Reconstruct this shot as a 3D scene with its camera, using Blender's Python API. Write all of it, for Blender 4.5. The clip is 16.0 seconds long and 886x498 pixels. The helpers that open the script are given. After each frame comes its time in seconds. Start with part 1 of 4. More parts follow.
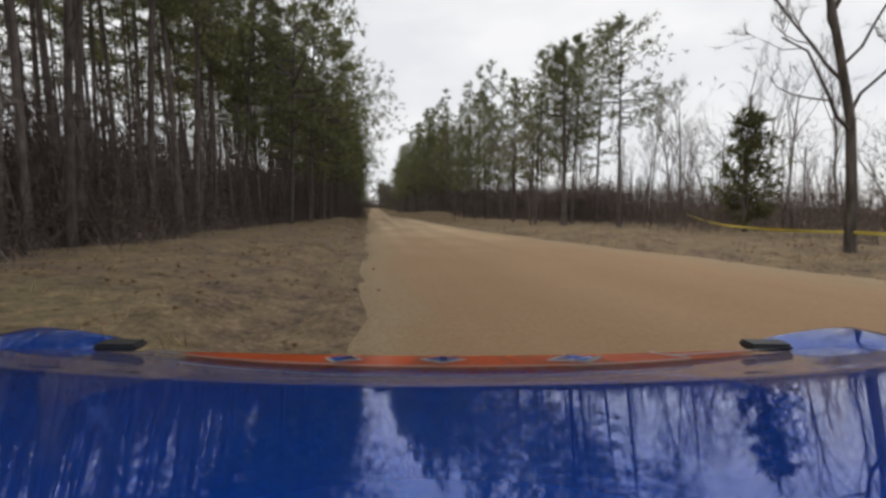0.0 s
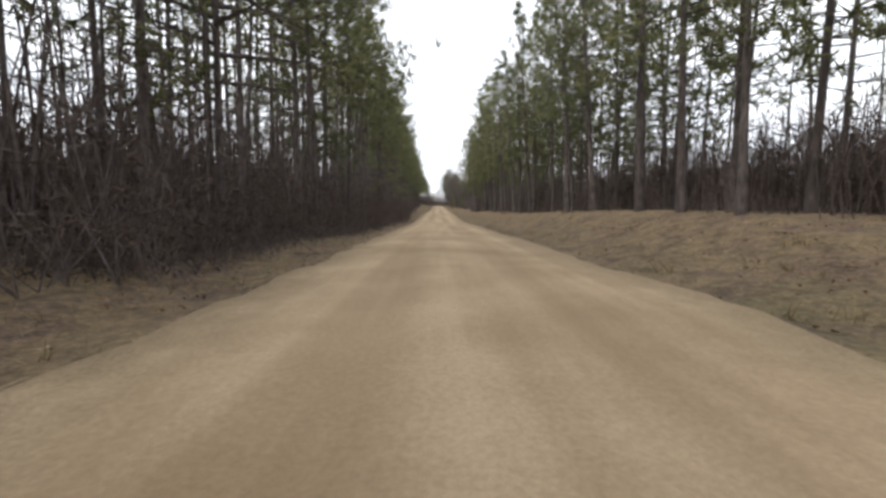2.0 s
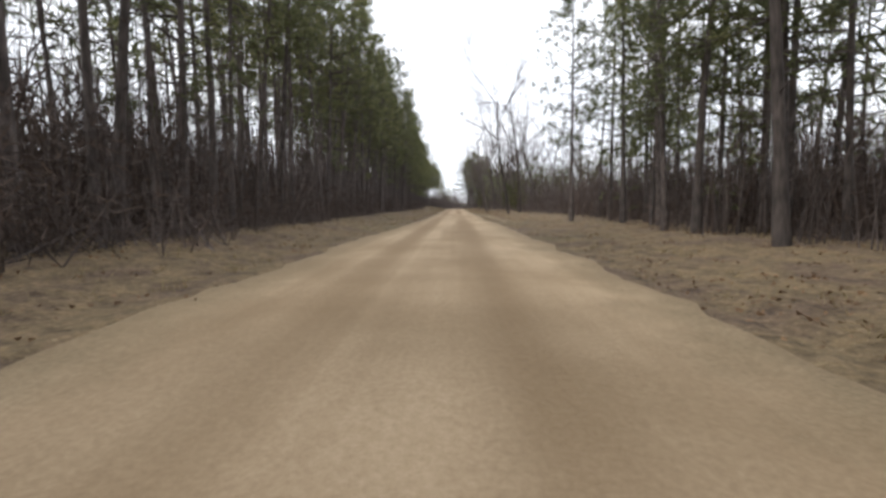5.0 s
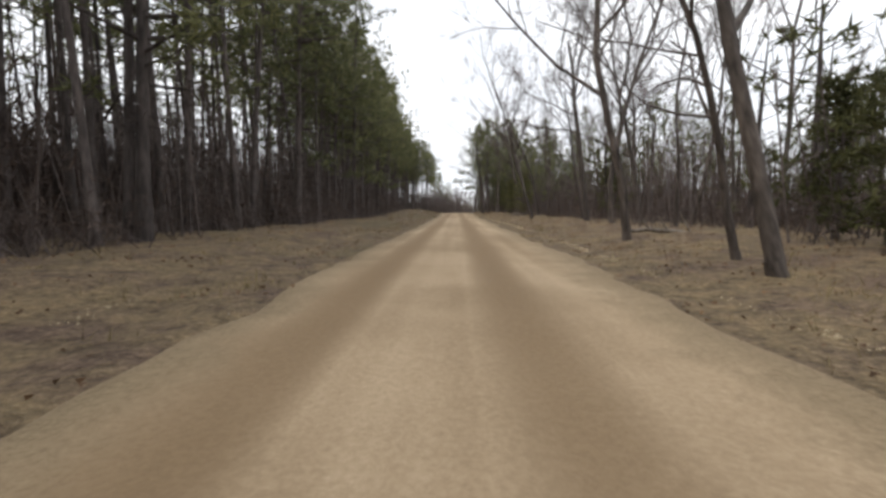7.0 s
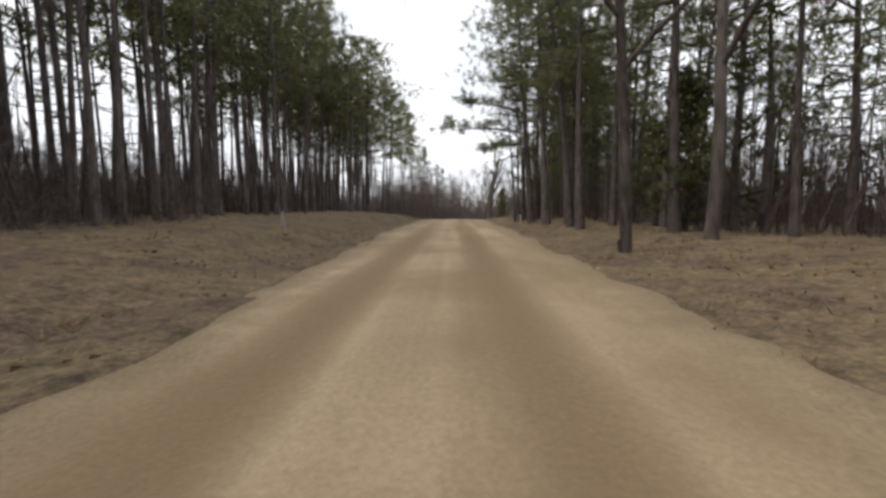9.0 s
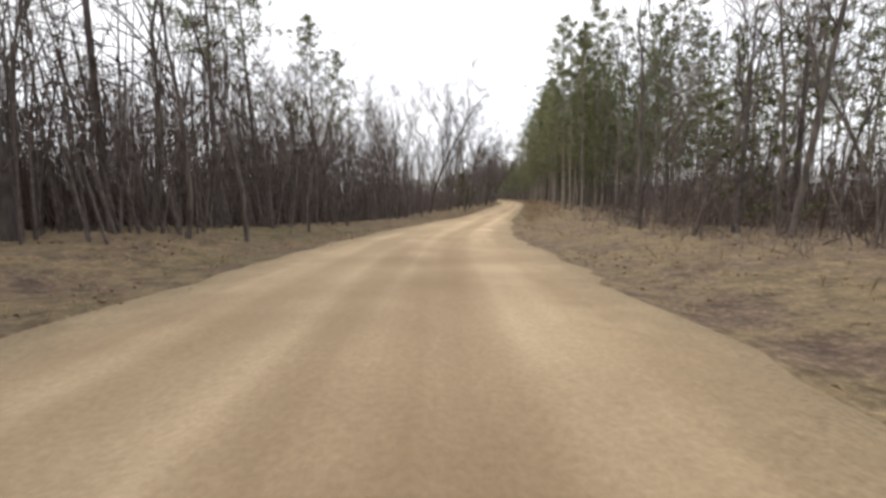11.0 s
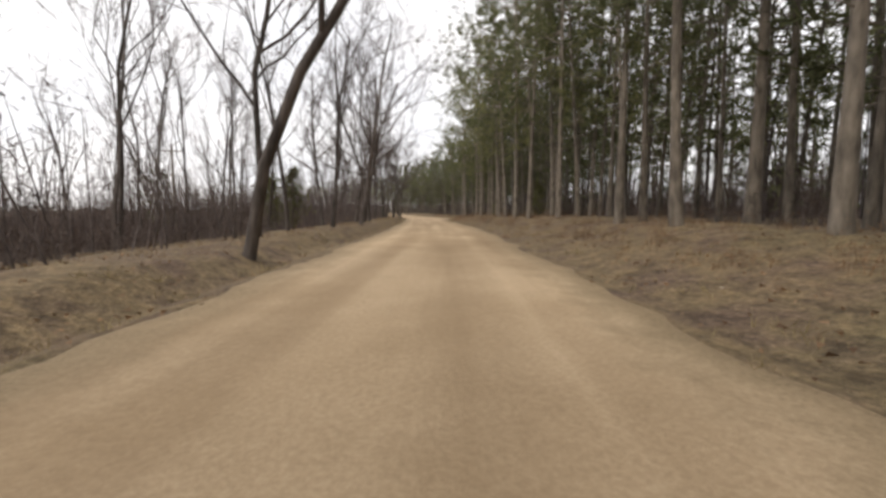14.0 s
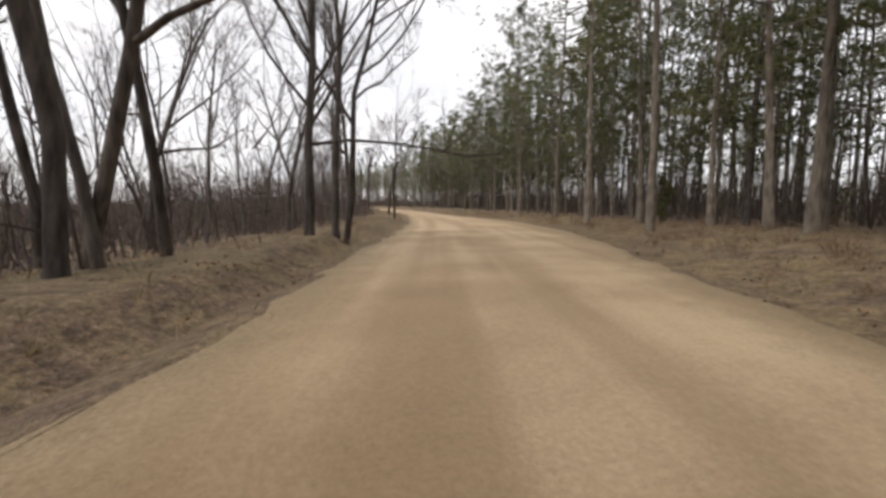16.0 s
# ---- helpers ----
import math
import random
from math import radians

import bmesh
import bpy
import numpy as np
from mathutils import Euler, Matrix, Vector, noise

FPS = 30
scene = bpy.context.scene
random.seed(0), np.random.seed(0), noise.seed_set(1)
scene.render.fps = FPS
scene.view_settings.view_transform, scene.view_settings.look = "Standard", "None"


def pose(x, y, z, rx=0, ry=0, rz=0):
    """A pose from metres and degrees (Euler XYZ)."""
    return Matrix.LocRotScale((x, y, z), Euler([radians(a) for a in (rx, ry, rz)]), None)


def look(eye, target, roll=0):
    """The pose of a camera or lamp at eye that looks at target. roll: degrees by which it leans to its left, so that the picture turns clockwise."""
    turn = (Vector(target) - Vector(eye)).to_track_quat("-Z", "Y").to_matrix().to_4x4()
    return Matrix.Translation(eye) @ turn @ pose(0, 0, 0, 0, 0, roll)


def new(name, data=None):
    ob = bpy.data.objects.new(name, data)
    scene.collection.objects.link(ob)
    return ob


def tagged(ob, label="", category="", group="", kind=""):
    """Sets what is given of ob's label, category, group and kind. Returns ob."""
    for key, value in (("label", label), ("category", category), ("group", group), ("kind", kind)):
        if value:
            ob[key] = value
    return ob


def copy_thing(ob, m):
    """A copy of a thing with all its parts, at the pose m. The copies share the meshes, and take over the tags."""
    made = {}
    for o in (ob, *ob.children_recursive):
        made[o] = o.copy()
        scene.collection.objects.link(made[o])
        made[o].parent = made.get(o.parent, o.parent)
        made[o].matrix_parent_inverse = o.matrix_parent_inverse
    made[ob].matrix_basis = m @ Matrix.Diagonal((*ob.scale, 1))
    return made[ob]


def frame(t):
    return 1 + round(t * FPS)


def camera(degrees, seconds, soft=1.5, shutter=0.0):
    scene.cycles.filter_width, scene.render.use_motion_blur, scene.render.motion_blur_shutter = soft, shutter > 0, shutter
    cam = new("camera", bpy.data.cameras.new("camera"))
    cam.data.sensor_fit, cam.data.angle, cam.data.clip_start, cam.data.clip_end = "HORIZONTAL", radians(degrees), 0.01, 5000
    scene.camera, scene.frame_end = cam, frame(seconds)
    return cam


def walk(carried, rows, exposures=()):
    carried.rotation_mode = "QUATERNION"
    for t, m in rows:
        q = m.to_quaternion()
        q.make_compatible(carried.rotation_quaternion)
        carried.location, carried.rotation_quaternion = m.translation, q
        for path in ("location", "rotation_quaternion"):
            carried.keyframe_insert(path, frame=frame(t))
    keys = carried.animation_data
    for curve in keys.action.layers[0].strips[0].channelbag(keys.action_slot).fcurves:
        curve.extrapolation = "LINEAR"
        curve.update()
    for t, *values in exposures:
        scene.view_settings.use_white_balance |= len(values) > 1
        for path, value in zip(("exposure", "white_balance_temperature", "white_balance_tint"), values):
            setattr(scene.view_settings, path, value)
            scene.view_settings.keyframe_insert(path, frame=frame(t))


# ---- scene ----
# ---------------------------------------------------------------- road plan
SPEED = 28.0                       # metres a second along the road
STEP = 1.0
S_MIN, S_MAX = -70.0, 760.0
HALF = 3.1                         # half the width of the gravel


def smooth(a, b, x):
    k = min(1.0, max(0.0, (x - a) / (b - a)))
    return k * k * (3 - 2 * k)


def bend(s):
    """The road's heading in degrees, to the right of north."""
    return (20 * smooth(292, 345, s) - 6 * smooth(380, 446, s) - 13 * smooth(462, 530, s) - 24 * smooth(522, 605, s))


def rise(s):
    """The road's slope."""
    return (-0.013 * (smooth(55, 75, s) - smooth(95, 110, s)) + 0.019 * (smooth(98, 135, s) - smooth(280, 302, s))
            - 0.035 * (smooth(290, 312, s) - smooth(330, 352, s)) - 0.012 * (smooth(400, 430, s) - smooth(470, 500, s)))


_count = int((S_MAX - S_MIN) / STEP) + 1
LINE = np.zeros((_count, 3))
_start = int(-S_MIN / STEP)
for _i in range(_start + 1, _count):
    _s = S_MIN + (_i - 0.5) * STEP
    _a = radians(bend(_s))
    LINE[_i] = LINE[_i - 1] + np.array((math.sin(_a), math.cos(_a), rise(_s))) * STEP
for _i in range(_start - 1, -1, -1):
    LINE[_i] = LINE[_i + 1] - np.array((0, STEP, 0))


def road(s):
    k = (min(max(s, S_MIN), S_MAX - 0.001) - S_MIN) / STEP
    i = min(int(k), _count - 2)
    return LINE[i] + (LINE[i + 1] - LINE[i]) * (k - i)


def across(s, u):
    """The plan place u metres to the right of the road's middle at s metres along it."""
    p, a = road(s), radians(bend(s))
    return p[0] + u * math.cos(a), p[1] - u * math.sin(a), p[2]


def half_left(s):
    return HALF - 0.78 * smooth(335, 358, s) + 0.36 * smooth(362, 368, s) - 0.85 * smooth(150, 175, s) * (1 - smooth(252, 274, s)) + 3.5 * (1 - smooth(-30, -8, s)) + 0.18 * noise.noise((s * 0.11, 3.1, 0))


def half_right(s):
    return (HALF - 0.35 * smooth(330, 350, s) - 0.3 * smooth(150, 175, s) * (1 - smooth(252, 274, s)) + 2.6 * (1 - smooth(0, 26, s)) + 3.2 * smooth(446, 474, s) * (1 - smooth(480, 506, s))
            + 0.18 * noise.noise((s * 0.11, 9.4, 0)))


def lie(s, u):
    """The ground's height beside the road above the road's own."""
    a = abs(u)
    n = 0.10 * noise.noise((s * 0.21, u * 0.21, 0.5)) + 0.06 * noise.noise((s * 0.7, u * 0.7, 4.5)) + 0.035 * noise.noise((s * 1.7, u * 1.7, 6.5))
    edge = half_left(s) if u < 0 else half_right(s)
    out = max(0.0, a - edge)
    if out == 0:
        return -0.10
    z = n * min(1, out / 1.5)
    if u < 0:
        z += (-0.09 - 0.12 * smooth(335, 350, s)) * math.exp(-((out - 0.9) / 0.5) ** 2) * (1 - smooth(150, 170, s) * (1 - smooth(330, 350, s)))
        z += (0.20 + 0.22 * noise.noise((s * 0.35, u * 0.5, 8))) * math.exp(-((out - 1.5) / 0.7) ** 2) * (1 - smooth(38, 56, s))
        bank = 0.25 * smooth(1.0, 3.5, out) + 0.55 * smooth(236, 280, s) * (1 - smooth(300, 330, s)) * smooth(1, 6, out)
        fall = smooth(322, 345, s)
        z += bank * (1 - fall) + fall * ((0.24 + 0.12 * noise.noise((s * 0.3, 5, 2))) * smooth(0.9, 1.9, out) - 0.11 * max(0, out - 3.0) * (1 - smooth(20, 60, out)) - 2.6 * smooth(20, 70, out))
    else:
        bank = 0.20 + 0.17 * smooth(165, 180, s) + 0.95 * smooth(52, 70, s) * (1 - smooth(118, 150, s)) + 0.35 * smooth(340, 350, s) * (1 - smooth(448, 462, s))
        z += bank * smooth(0.4, 5.0, out) - 0.08 * math.exp(-((out - 0.5) / 0.4) ** 2)
    return z


def ground(s, u, sink=0.0):
    x, y, z = across(s, u)
    return Vector((x, y, z + lie(s, u) - sink))


# ---------------------------------------------------------------- camera
EYE = 1.15
cam = camera(95, 16.0, soft=3.1)
# seconds, metres right of the road's middle, degrees turned right of the road, degrees tilted down
DRIVE = [(0.0, -2.95, 10.3, 5.4), (0.25, -2.9, 7.6, 5.7), (0.5, -2.7, 5.4, 5.8), (0.75, -2.4, 3.7, 5.8), (1.0, -2.0, 3.3, 5.8),
         (1.25, -1.6, 4.4, 5.9), (1.5, -1.1, 4.4, 6.0), (2.0, -0.4, 0.9, 5.6), (2.5, 0.2, -0.7, 5.6), (3.0, 0.2, -0.6, 5.6), (3.5, 0.1, -2.6, 4.8),
         (4.0, 0.2, -2.8, 6.0), (4.2, 0.3, -2.6, 6.2), (5.2, 0.3, -1.6, 6.0), (6.3, 0.2, -1.1, 5.8), (6.5, 0.2, -1.3, 5.8), (7.0, 0.2, -2.0, 5.8), (7.5, 0.2, -2.4, 5.6),
         (8.0, 0.2, -2.8, 5.2), (8.5, 0.2, -1.9, 5.4), (9.0, 0.2, -1.6, 5.8), (9.5, 0.3, 2.0, 5.8), (10.0, 0.3, 2.9, 6.0),
         (10.2, 0.3, 3.4, 6.2), (11.2, 0.6, 2.0, 5.8), (12.3, 0.7, -1.8, 3.6), (12.5, 0.75, -2.0, 5.3), (12.75, 0.65, -2.2, 7.7), (13.0, 0.6, -2.2, 9.0),
         (13.5, 0.5, -1.8, 6.4), (14.0, 0.5, -1.2, 5.6), (14.5, 0.5, -1.5, 5.9), (15.0, 0.4, -0.9, 6.0), (15.5, -0.1, 0.0, 5.9), (16.0, -0.75, 0.8, 5.8)]
ROWS = []
for _t, _u, _turn, _down in DRIVE:
    _s = SPEED * _t
    _x, _y, _z = across(_s, _u)
    _ahead = road(_s + 4)[2] - road(_s)[2]
    _tilt = math.degrees(math.atan2(_ahead, 4.0)) - _down
    ROWS.append((_t, pose(_x, _y, _z + EYE, 90 + _tilt, 0, -(bend(_s) + _turn))))
# the camera's own slow brightening and dimming: seconds, stops
walk(cam, ROWS, [(0.0, -0.34, 6550, 10), (0.5, -0.12, 6500, 10), (1.5, 0.3, 6350, 10), (2.5, 0.55, 6200, 11), (4.0, 0.45, 6200, 11), (6.3, 0.18, 6350, 10), (7.0, 0.12, 6400, 10),
                 (9.0, 0.04, 6400, 10), (9.5, -0.03, 6400, 10), (10.2, 0.32, 6400, 10), (12.0, -0.12, 6550, 11), (12.5, -0.3, 6600, 11), (13.0, -0.12, 6700, 12), (14.0, 0.04, 6700, 12),
                 (15.0, 0.0, 6600, 12), (16.0, -0.08, 6600, 12)])

# ---------------------------------------------------------------- world and sun
world = bpy.data.worlds.new("overcast_sky")
scene.world = world
world.use_nodes = True
wn, wl = world.node_tree.nodes, world.node_tree.links
wn.clear()
w_out, w_bg = wn.new("ShaderNodeOutputWorld"), wn.new("ShaderNodeBackground")
w_sky = wn.new("ShaderNodeTexSky")
w_sky.sky_type, w_sky.sun_disc = "NISHITA", False
w_sky.sun_elevation, w_sky.sun_rotation = radians(49), radians(238)
w_co, w_map, w_noise, w_ramp, w_mix = (wn.new("ShaderNodeTexCoord"), wn.new("ShaderNodeMapping"), wn.new("ShaderNodeTexNoise"),
                                       wn.new("ShaderNodeValToRGB"), wn.new("ShaderNodeMix"))
w_map.inputs["Scale"].default_value = (1.4, 1.4, 4.0)
w_noise.inputs["Scale"].default_value, w_noise.inputs["Detail"].default_value = 2.0, 7
w_ramp.color_ramp.elements[0].position, w_ramp.color_ramp.elements[0].color = 0.36, (9.9, 10.1, 10.5, 1)
w_ramp.color_ramp.elements[1].position, w_ramp.color_ramp.elements[1].color = 0.60, (11.6, 11.6, 11.7, 1)
w_mix.data_type = "RGBA"
w_mix.inputs["Factor"].default_value = 0.92
wl.new(w_co.outputs["Generated"], w_map.inputs["Vector"])
wl.new(w_map.outputs["Vector"], w_noise.inputs["Vector"])
wl.new(w_noise.outputs["Fac"], w_ramp.inputs["Fac"])
wl.new(w_sky.outputs["Color"], w_mix.inputs[6])
wl.new(w_ramp.outputs["Color"], w_mix.inputs[7])
wl.new(w_mix.outputs[2], w_bg.inputs["Color"])
w_bg.inputs["Strength"].default_value = 0.109
wl.new(w_bg.outputs["Background"], w_out.inputs["Surface"])

sun_data = bpy.data.lights.new("sun", "SUN")
sun_data.energy, sun_data.angle, sun_data.color = 1.5, radians(20), (1.0, 0.93, 0.82)
sun = new("sun", sun_data)
sun.matrix_world = look((0, 0, 50), (0.62 * 40, 0.38 * 40, 50 - 40 * 0.85))

# ---------------------------------------------------------------- materials


def material(name, rough=0.9, metallic=0.0):
    m = bpy.data.materials.new(name)
    m.use_nodes = True
    b = m.node_tree.nodes["Principled BSDF"]
    b.inputs["Roughness"].default_value, b.inputs["Metallic"].default_value = rough, metallic
    return m, m.node_tree.nodes, m.node_tree.links, b


def ramp_of(nodes, links, source, stops):
    r = nodes.new("ShaderNodeValToRGB")
    e = r.color_ramp.elements
    while len(e) < len(stops):
        e.new(0.5)
    for k, (at, col) in enumerate(stops):
        e[k].position, e[k].color = at, (*col, 1)
    links.new(source, r.inputs["Fac"])
    return r.outputs["Color"]


def noise_of(nodes, links, scale, detail=4, stretch=(1, 1, 1), coord="Object", rough=0.55):
    co, mp, nz = nodes.new("ShaderNodeTexCoord"), nodes.new("ShaderNodeMapping"), nodes.new("ShaderNodeTexNoise")
    mp.inputs["Scale"].default_value = stretch
    nz.inputs["Scale"].default_value, nz.inputs["Detail"].default_value, nz.inputs["Roughness"].default_value = scale, detail, rough
    links.new(co.outputs[coord], mp.inputs["Vector"])
    links.new(mp.outputs["Vector"], nz.inputs["Vector"])
    return nz.outputs["Fac"]


def mix_of(nodes, links, factor, a, b, kind="MIX"):
    n = nodes.new("ShaderNodeMix")
    n.data_type, n.blend_type = "RGBA", kind
    for value, slot in ((factor, 0), (a, 6), (b, 7)):
        if isinstance(value, (int, float)):
            n.inputs[slot].default_value = value
        elif isinstance(value, tuple):
            n.inputs[slot].default_value = (*value, 1)
        else:
            links.new(value, n.inputs[slot])
    return n.outputs[2]


def bump_of(nodes, links, b, height, strength=0.5, distance=0.05):
    n = nodes.new("ShaderNodeBump")
    n.inputs["Strength"].default_value, n.inputs["Distance"].default_value = strength, distance
    links.new(height, n.inputs["Height"])
    links.new(n.outputs["Normal"], b.inputs["Normal"])


def simple(name, low, high, scale, rough=0.9, stretch=(1, 1, 1), bump=0.4, dist=0.02, vary=0.25, metallic=0.0):
    """Two-scale mottled surface with a small change of tone from object to object."""
    m, n, l, b = material(name, rough, metallic)
    fine = noise_of(n, l, scale, 6, stretch)
    coarse = noise_of(n, l, scale * 0.13, 3)
    col = ramp_of(n, l, fine, ((0.32, low), (0.68, high)))
    shade = ramp_of(n, l, coarse, ((0.35, (0.72, 0.72, 0.72)), (0.65, (1.15, 1.15, 1.15))))
    col = mix_of(n, l, 1.0, col, shade, "MULTIPLY")
    if vary:
        info = n.new("ShaderNodeObjectInfo")
        tone = ramp_of(n, l, info.outputs["Random"], ((0, (1 - vary,) * 3), (1, (1 + vary,) * 3)))
        col = mix_of(n, l, 1.0, col, tone, "MULTIPLY")
    l.new(col, b.inputs["Base Color"])
    if bump:
        bump_of(n, l, b, fine, bump, dist)
    return m


def leafy(name, low, high, through_light=0.35):
    """Foliage: tone changes from clump to clump and from tree to tree."""
    m, n, l, b = material(name, 0.7)
    geo, info = n.new("ShaderNodeNewGeometry"), n.new("ShaderNodeObjectInfo")
    col = ramp_of(n, l, geo.outputs["Random Per Island"], ((0, low), (1, high)))
    tone = ramp_of(n, l, info.outputs["Random"], ((0, (0.75, 0.78, 0.8)), (1, (1.25, 1.22, 1.1))))
    col = mix_of(n, l, 1.0, col, tone, "MULTIPLY")
    big = ramp_of(n, l, noise_of(n, l, 0.35, 2), ((0.35, (0.75, 0.75, 0.75)), (0.65, (1.2, 1.2, 1.15))))
    col = mix_of(n, l, 1.0, col, big, "MULTIPLY")
    l.new(col, b.inputs["Base Color"])
    b.inputs["Specular IOR Level"].default_value = 0.2
    if through_light:
        tr, ad = n.new("ShaderNodeBsdfTranslucent"), n.new("ShaderNodeMixShader")
        ad.inputs["Fac"].default_value = through_light
        l.new(col, tr.inputs["Color"])
        l.new(b.outputs["BSDF"], ad.inputs[1])
        l.new(tr.outputs["BSDF"], ad.inputs[2])
        l.new(ad.outputs["Shader"], n["Material Output"].inputs["Surface"])
    return m


def ground_material():
    m, n, l, b = material("dry_grass_and_leaf_litter", 0.95)
    big, mid, spot, fine = noise_of(n, l, 0.13, 4), noise_of(n, l, 0.75, 6, rough=0.65), noise_of(n, l, 3.1, 5, rough=0.7), noise_of(n, l, 13, 6, rough=0.75)
    litter = ramp_of(n, l, fine, ((0.3, (0.064, 0.042, 0.030)), (0.52, (0.172, 0.115, 0.080)), (0.74, (0.37, 0.262, 0.190))))
    straw = ramp_of(n, l, fine, ((0.3, (0.112, 0.080, 0.045)), (0.55, (0.265, 0.190, 0.108)), (0.75, (0.44, 0.338, 0.208))))
    green = ramp_of(n, l, fine, ((0.3, (0.066, 0.062, 0.026)), (0.7, (0.20, 0.175, 0.078))))
    col = mix_of(n, l, ramp_of(n, l, mid, ((0.38, (0, 0, 0)), (0.55, (1, 1, 1)))), litter, straw)
    col = mix_of(n, l, ramp_of(n, l, big, ((0.56, (0, 0, 0)), (0.72, (0.55, 0.55, 0.55)))), col, green)
    col = mix_of(n, l, 1.0, col, ramp_of(n, l, spot, ((0.34, (0.45, 0.44, 0.41)), (0.50, (0.88, 0.89, 0.86)), (0.68, (1.15, 1.15, 1.08)))), "MULTIPLY")
    l.new(col, b.inputs["Base Color"])
    bump_of(n, l, b, spot, 1.0, 0.14)
    return m


def gravel_material():
    m, n, l, b = material("tan_gravel", 0.93)
    at = n.new("ShaderNodeAttribute")
    at.attribute_name = "lane"                    # metres right of the road's middle, metres along it
    sp = n.new("ShaderNodeSeparateXYZ")
    l.new(at.outputs["Vector"], sp.inputs["Vector"])
    big, fine = noise_of(n, l, 0.35, 4), noise_of(n, l, 22, 6, rough=0.75)
    mp, nz = n.new("ShaderNodeMapping"), n.new("ShaderNodeTexNoise")
    mp.inputs["Scale"].default_value = (1.1, 0.05, 1)
    nz.inputs["Scale"].default_value, nz.inputs["Detail"].default_value = 1.0, 4
    l.new(at.outputs["Vector"], mp.inputs["Vector"])
    l.new(mp.outputs["Vector"], nz.inputs["Vector"])
    pale = ramp_of(n, l, fine, ((0.22, (0.40, 0.293, 0.182)), (0.5, (0.52, 0.388, 0.246)), (0.78, (0.63, 0.487, 0.325))))
    clay = ramp_of(n, l, fine, ((0.25, (0.235, 0.155, 0.082)), (0.75, (0.335, 0.228, 0.124))))
    streak = ramp_of(n, l, nz.outputs["Fac"], ((0.40, (0, 0, 0)), (0.68, (0.6, 0.6, 0.6))))
    col = mix_of(n, l, streak, pale, clay)
    shade = ramp_of(n, l, big, ((0.35, (0.80, 0.77, 0.72)), (0.65, (1.12, 1.12, 1.12))))
    col = mix_of(n, l, 1.0, col, shade, "MULTIPLY")
    # two worn wheel tracks, deepest along the middle stretch
    along = n.new("ShaderNodeMath")
    along.operation, along.inputs[1].default_value = "DIVIDE", 600.0
    l.new(sp.outputs["Y"], along.inputs[0])
    worn = ramp_of(n, l, along.outputs[0], ((0.0, (0.3, 0.3, 0.3)), (0.22, (0.35, 0.35, 0.35)), (0.28, (1, 1, 1)), (0.47, (1, 1, 1)), (0.53, (0.35, 0.35, 0.35))))
    for side in (-1.15, 0.85):
        d, q, g = n.new("ShaderNodeMath"), n.new("ShaderNodeMath"), n.new("ShaderNodeMath")
        d.operation, d.inputs[1].default_value = "SUBTRACT", side
        q.operation = "MULTIPLY"
        g.operation, g.inputs[1].default_value = "LESS_THAN", 0.16
        l.new(sp.outputs["X"], d.inputs[0])
        l.new(d.outputs[0], q.inputs[0])
        l.new(d.outputs[0], q.inputs[1])
        r = ramp_of(n, l, q.outputs[0], ((0.0, (0.95, 0.95, 0.95)), (0.05, (0.8, 0.8, 0.8)), (0.26, (0, 0, 0))))
        wear = mix_of(n, l, 1.0, r, ramp_of(n, l, noise_of(n, l, 0.03, 2), ((0.30, (0.45, 0.45, 0.45)), (0.55, (1, 1, 1)))), "MULTIPLY")
        wear = mix_of(n, l, 1.0, wear, worn, "MULTIPLY")
        col = mix_of(n, l, wear, col, clay)
    # the first stretch is bare reddish clay
    red = ramp_of(n, l, fine, ((0.25, (0.225, 0.130, 0.064)), (0.75, (0.35, 0.212, 0.112))))
    col = mix_of(n, l, ramp_of(n, l, along.outputs[0], ((0.015, (0.85, 0.85, 0.85)), (0.045, (0, 0, 0)))), col, red)
    # loose dirt and leaf crumbs creep in over the edges
    mid = noise_of(n, l, 2.2, 5, rough=0.65)
    creep = n.new("ShaderNodeMath")
    creep.operation, creep.inputs[1].default_value = "MULTIPLY_ADD", 0.5
    l.new(mid, creep.inputs[0])
    l.new(sp.outputs["Z"], creep.inputs[2])
    level = n.new("ShaderNodeMath")
    level.operation, level.inputs[1].default_value = "SUBTRACT", 0.55
    l.new(creep.outputs[0], level.inputs[0])
    dirt = ramp_of(n, l, fine, ((0.3, (0.20, 0.145, 0.080)), (0.7, (0.40, 0.30, 0.18))))
    col = mix_of(n, l, ramp_of(n, l, level.outputs[0], ((0.36, (0, 0, 0)), (0.68, (1, 1, 1)))), col, dirt)
    l.new(col, b.inputs["Base Color"])
    bump_of(n, l, b, fine, 0.5, 0.03)
    return m


def paint_material(name, colour, rough=0.03):
    m, n, l, b = material(name, rough)
    dust = noise_of(n, l, 3.0, 6)
    l.new(mix_of(n, l, ramp_of(n, l, dust, ((0.5, (0, 0, 0)), (0.85, (0.05, 0.05, 0.05)))), colour, (0.30, 0.26, 0.24)), b.inputs["Base Color"])
    shiny = rough < 0.3
    b.inputs["Specular IOR Level"].default_value = 0.2
    b.inputs["Metallic"].default_value = 0.5 if shiny else 0.0
    b.inputs["Coat Weight"].default_value, b.inputs["Coat Roughness"].default_value, b.inputs["Coat IOR"].default_value = 1.0 if shiny else 0.2, 0.012, 1.8
    return m


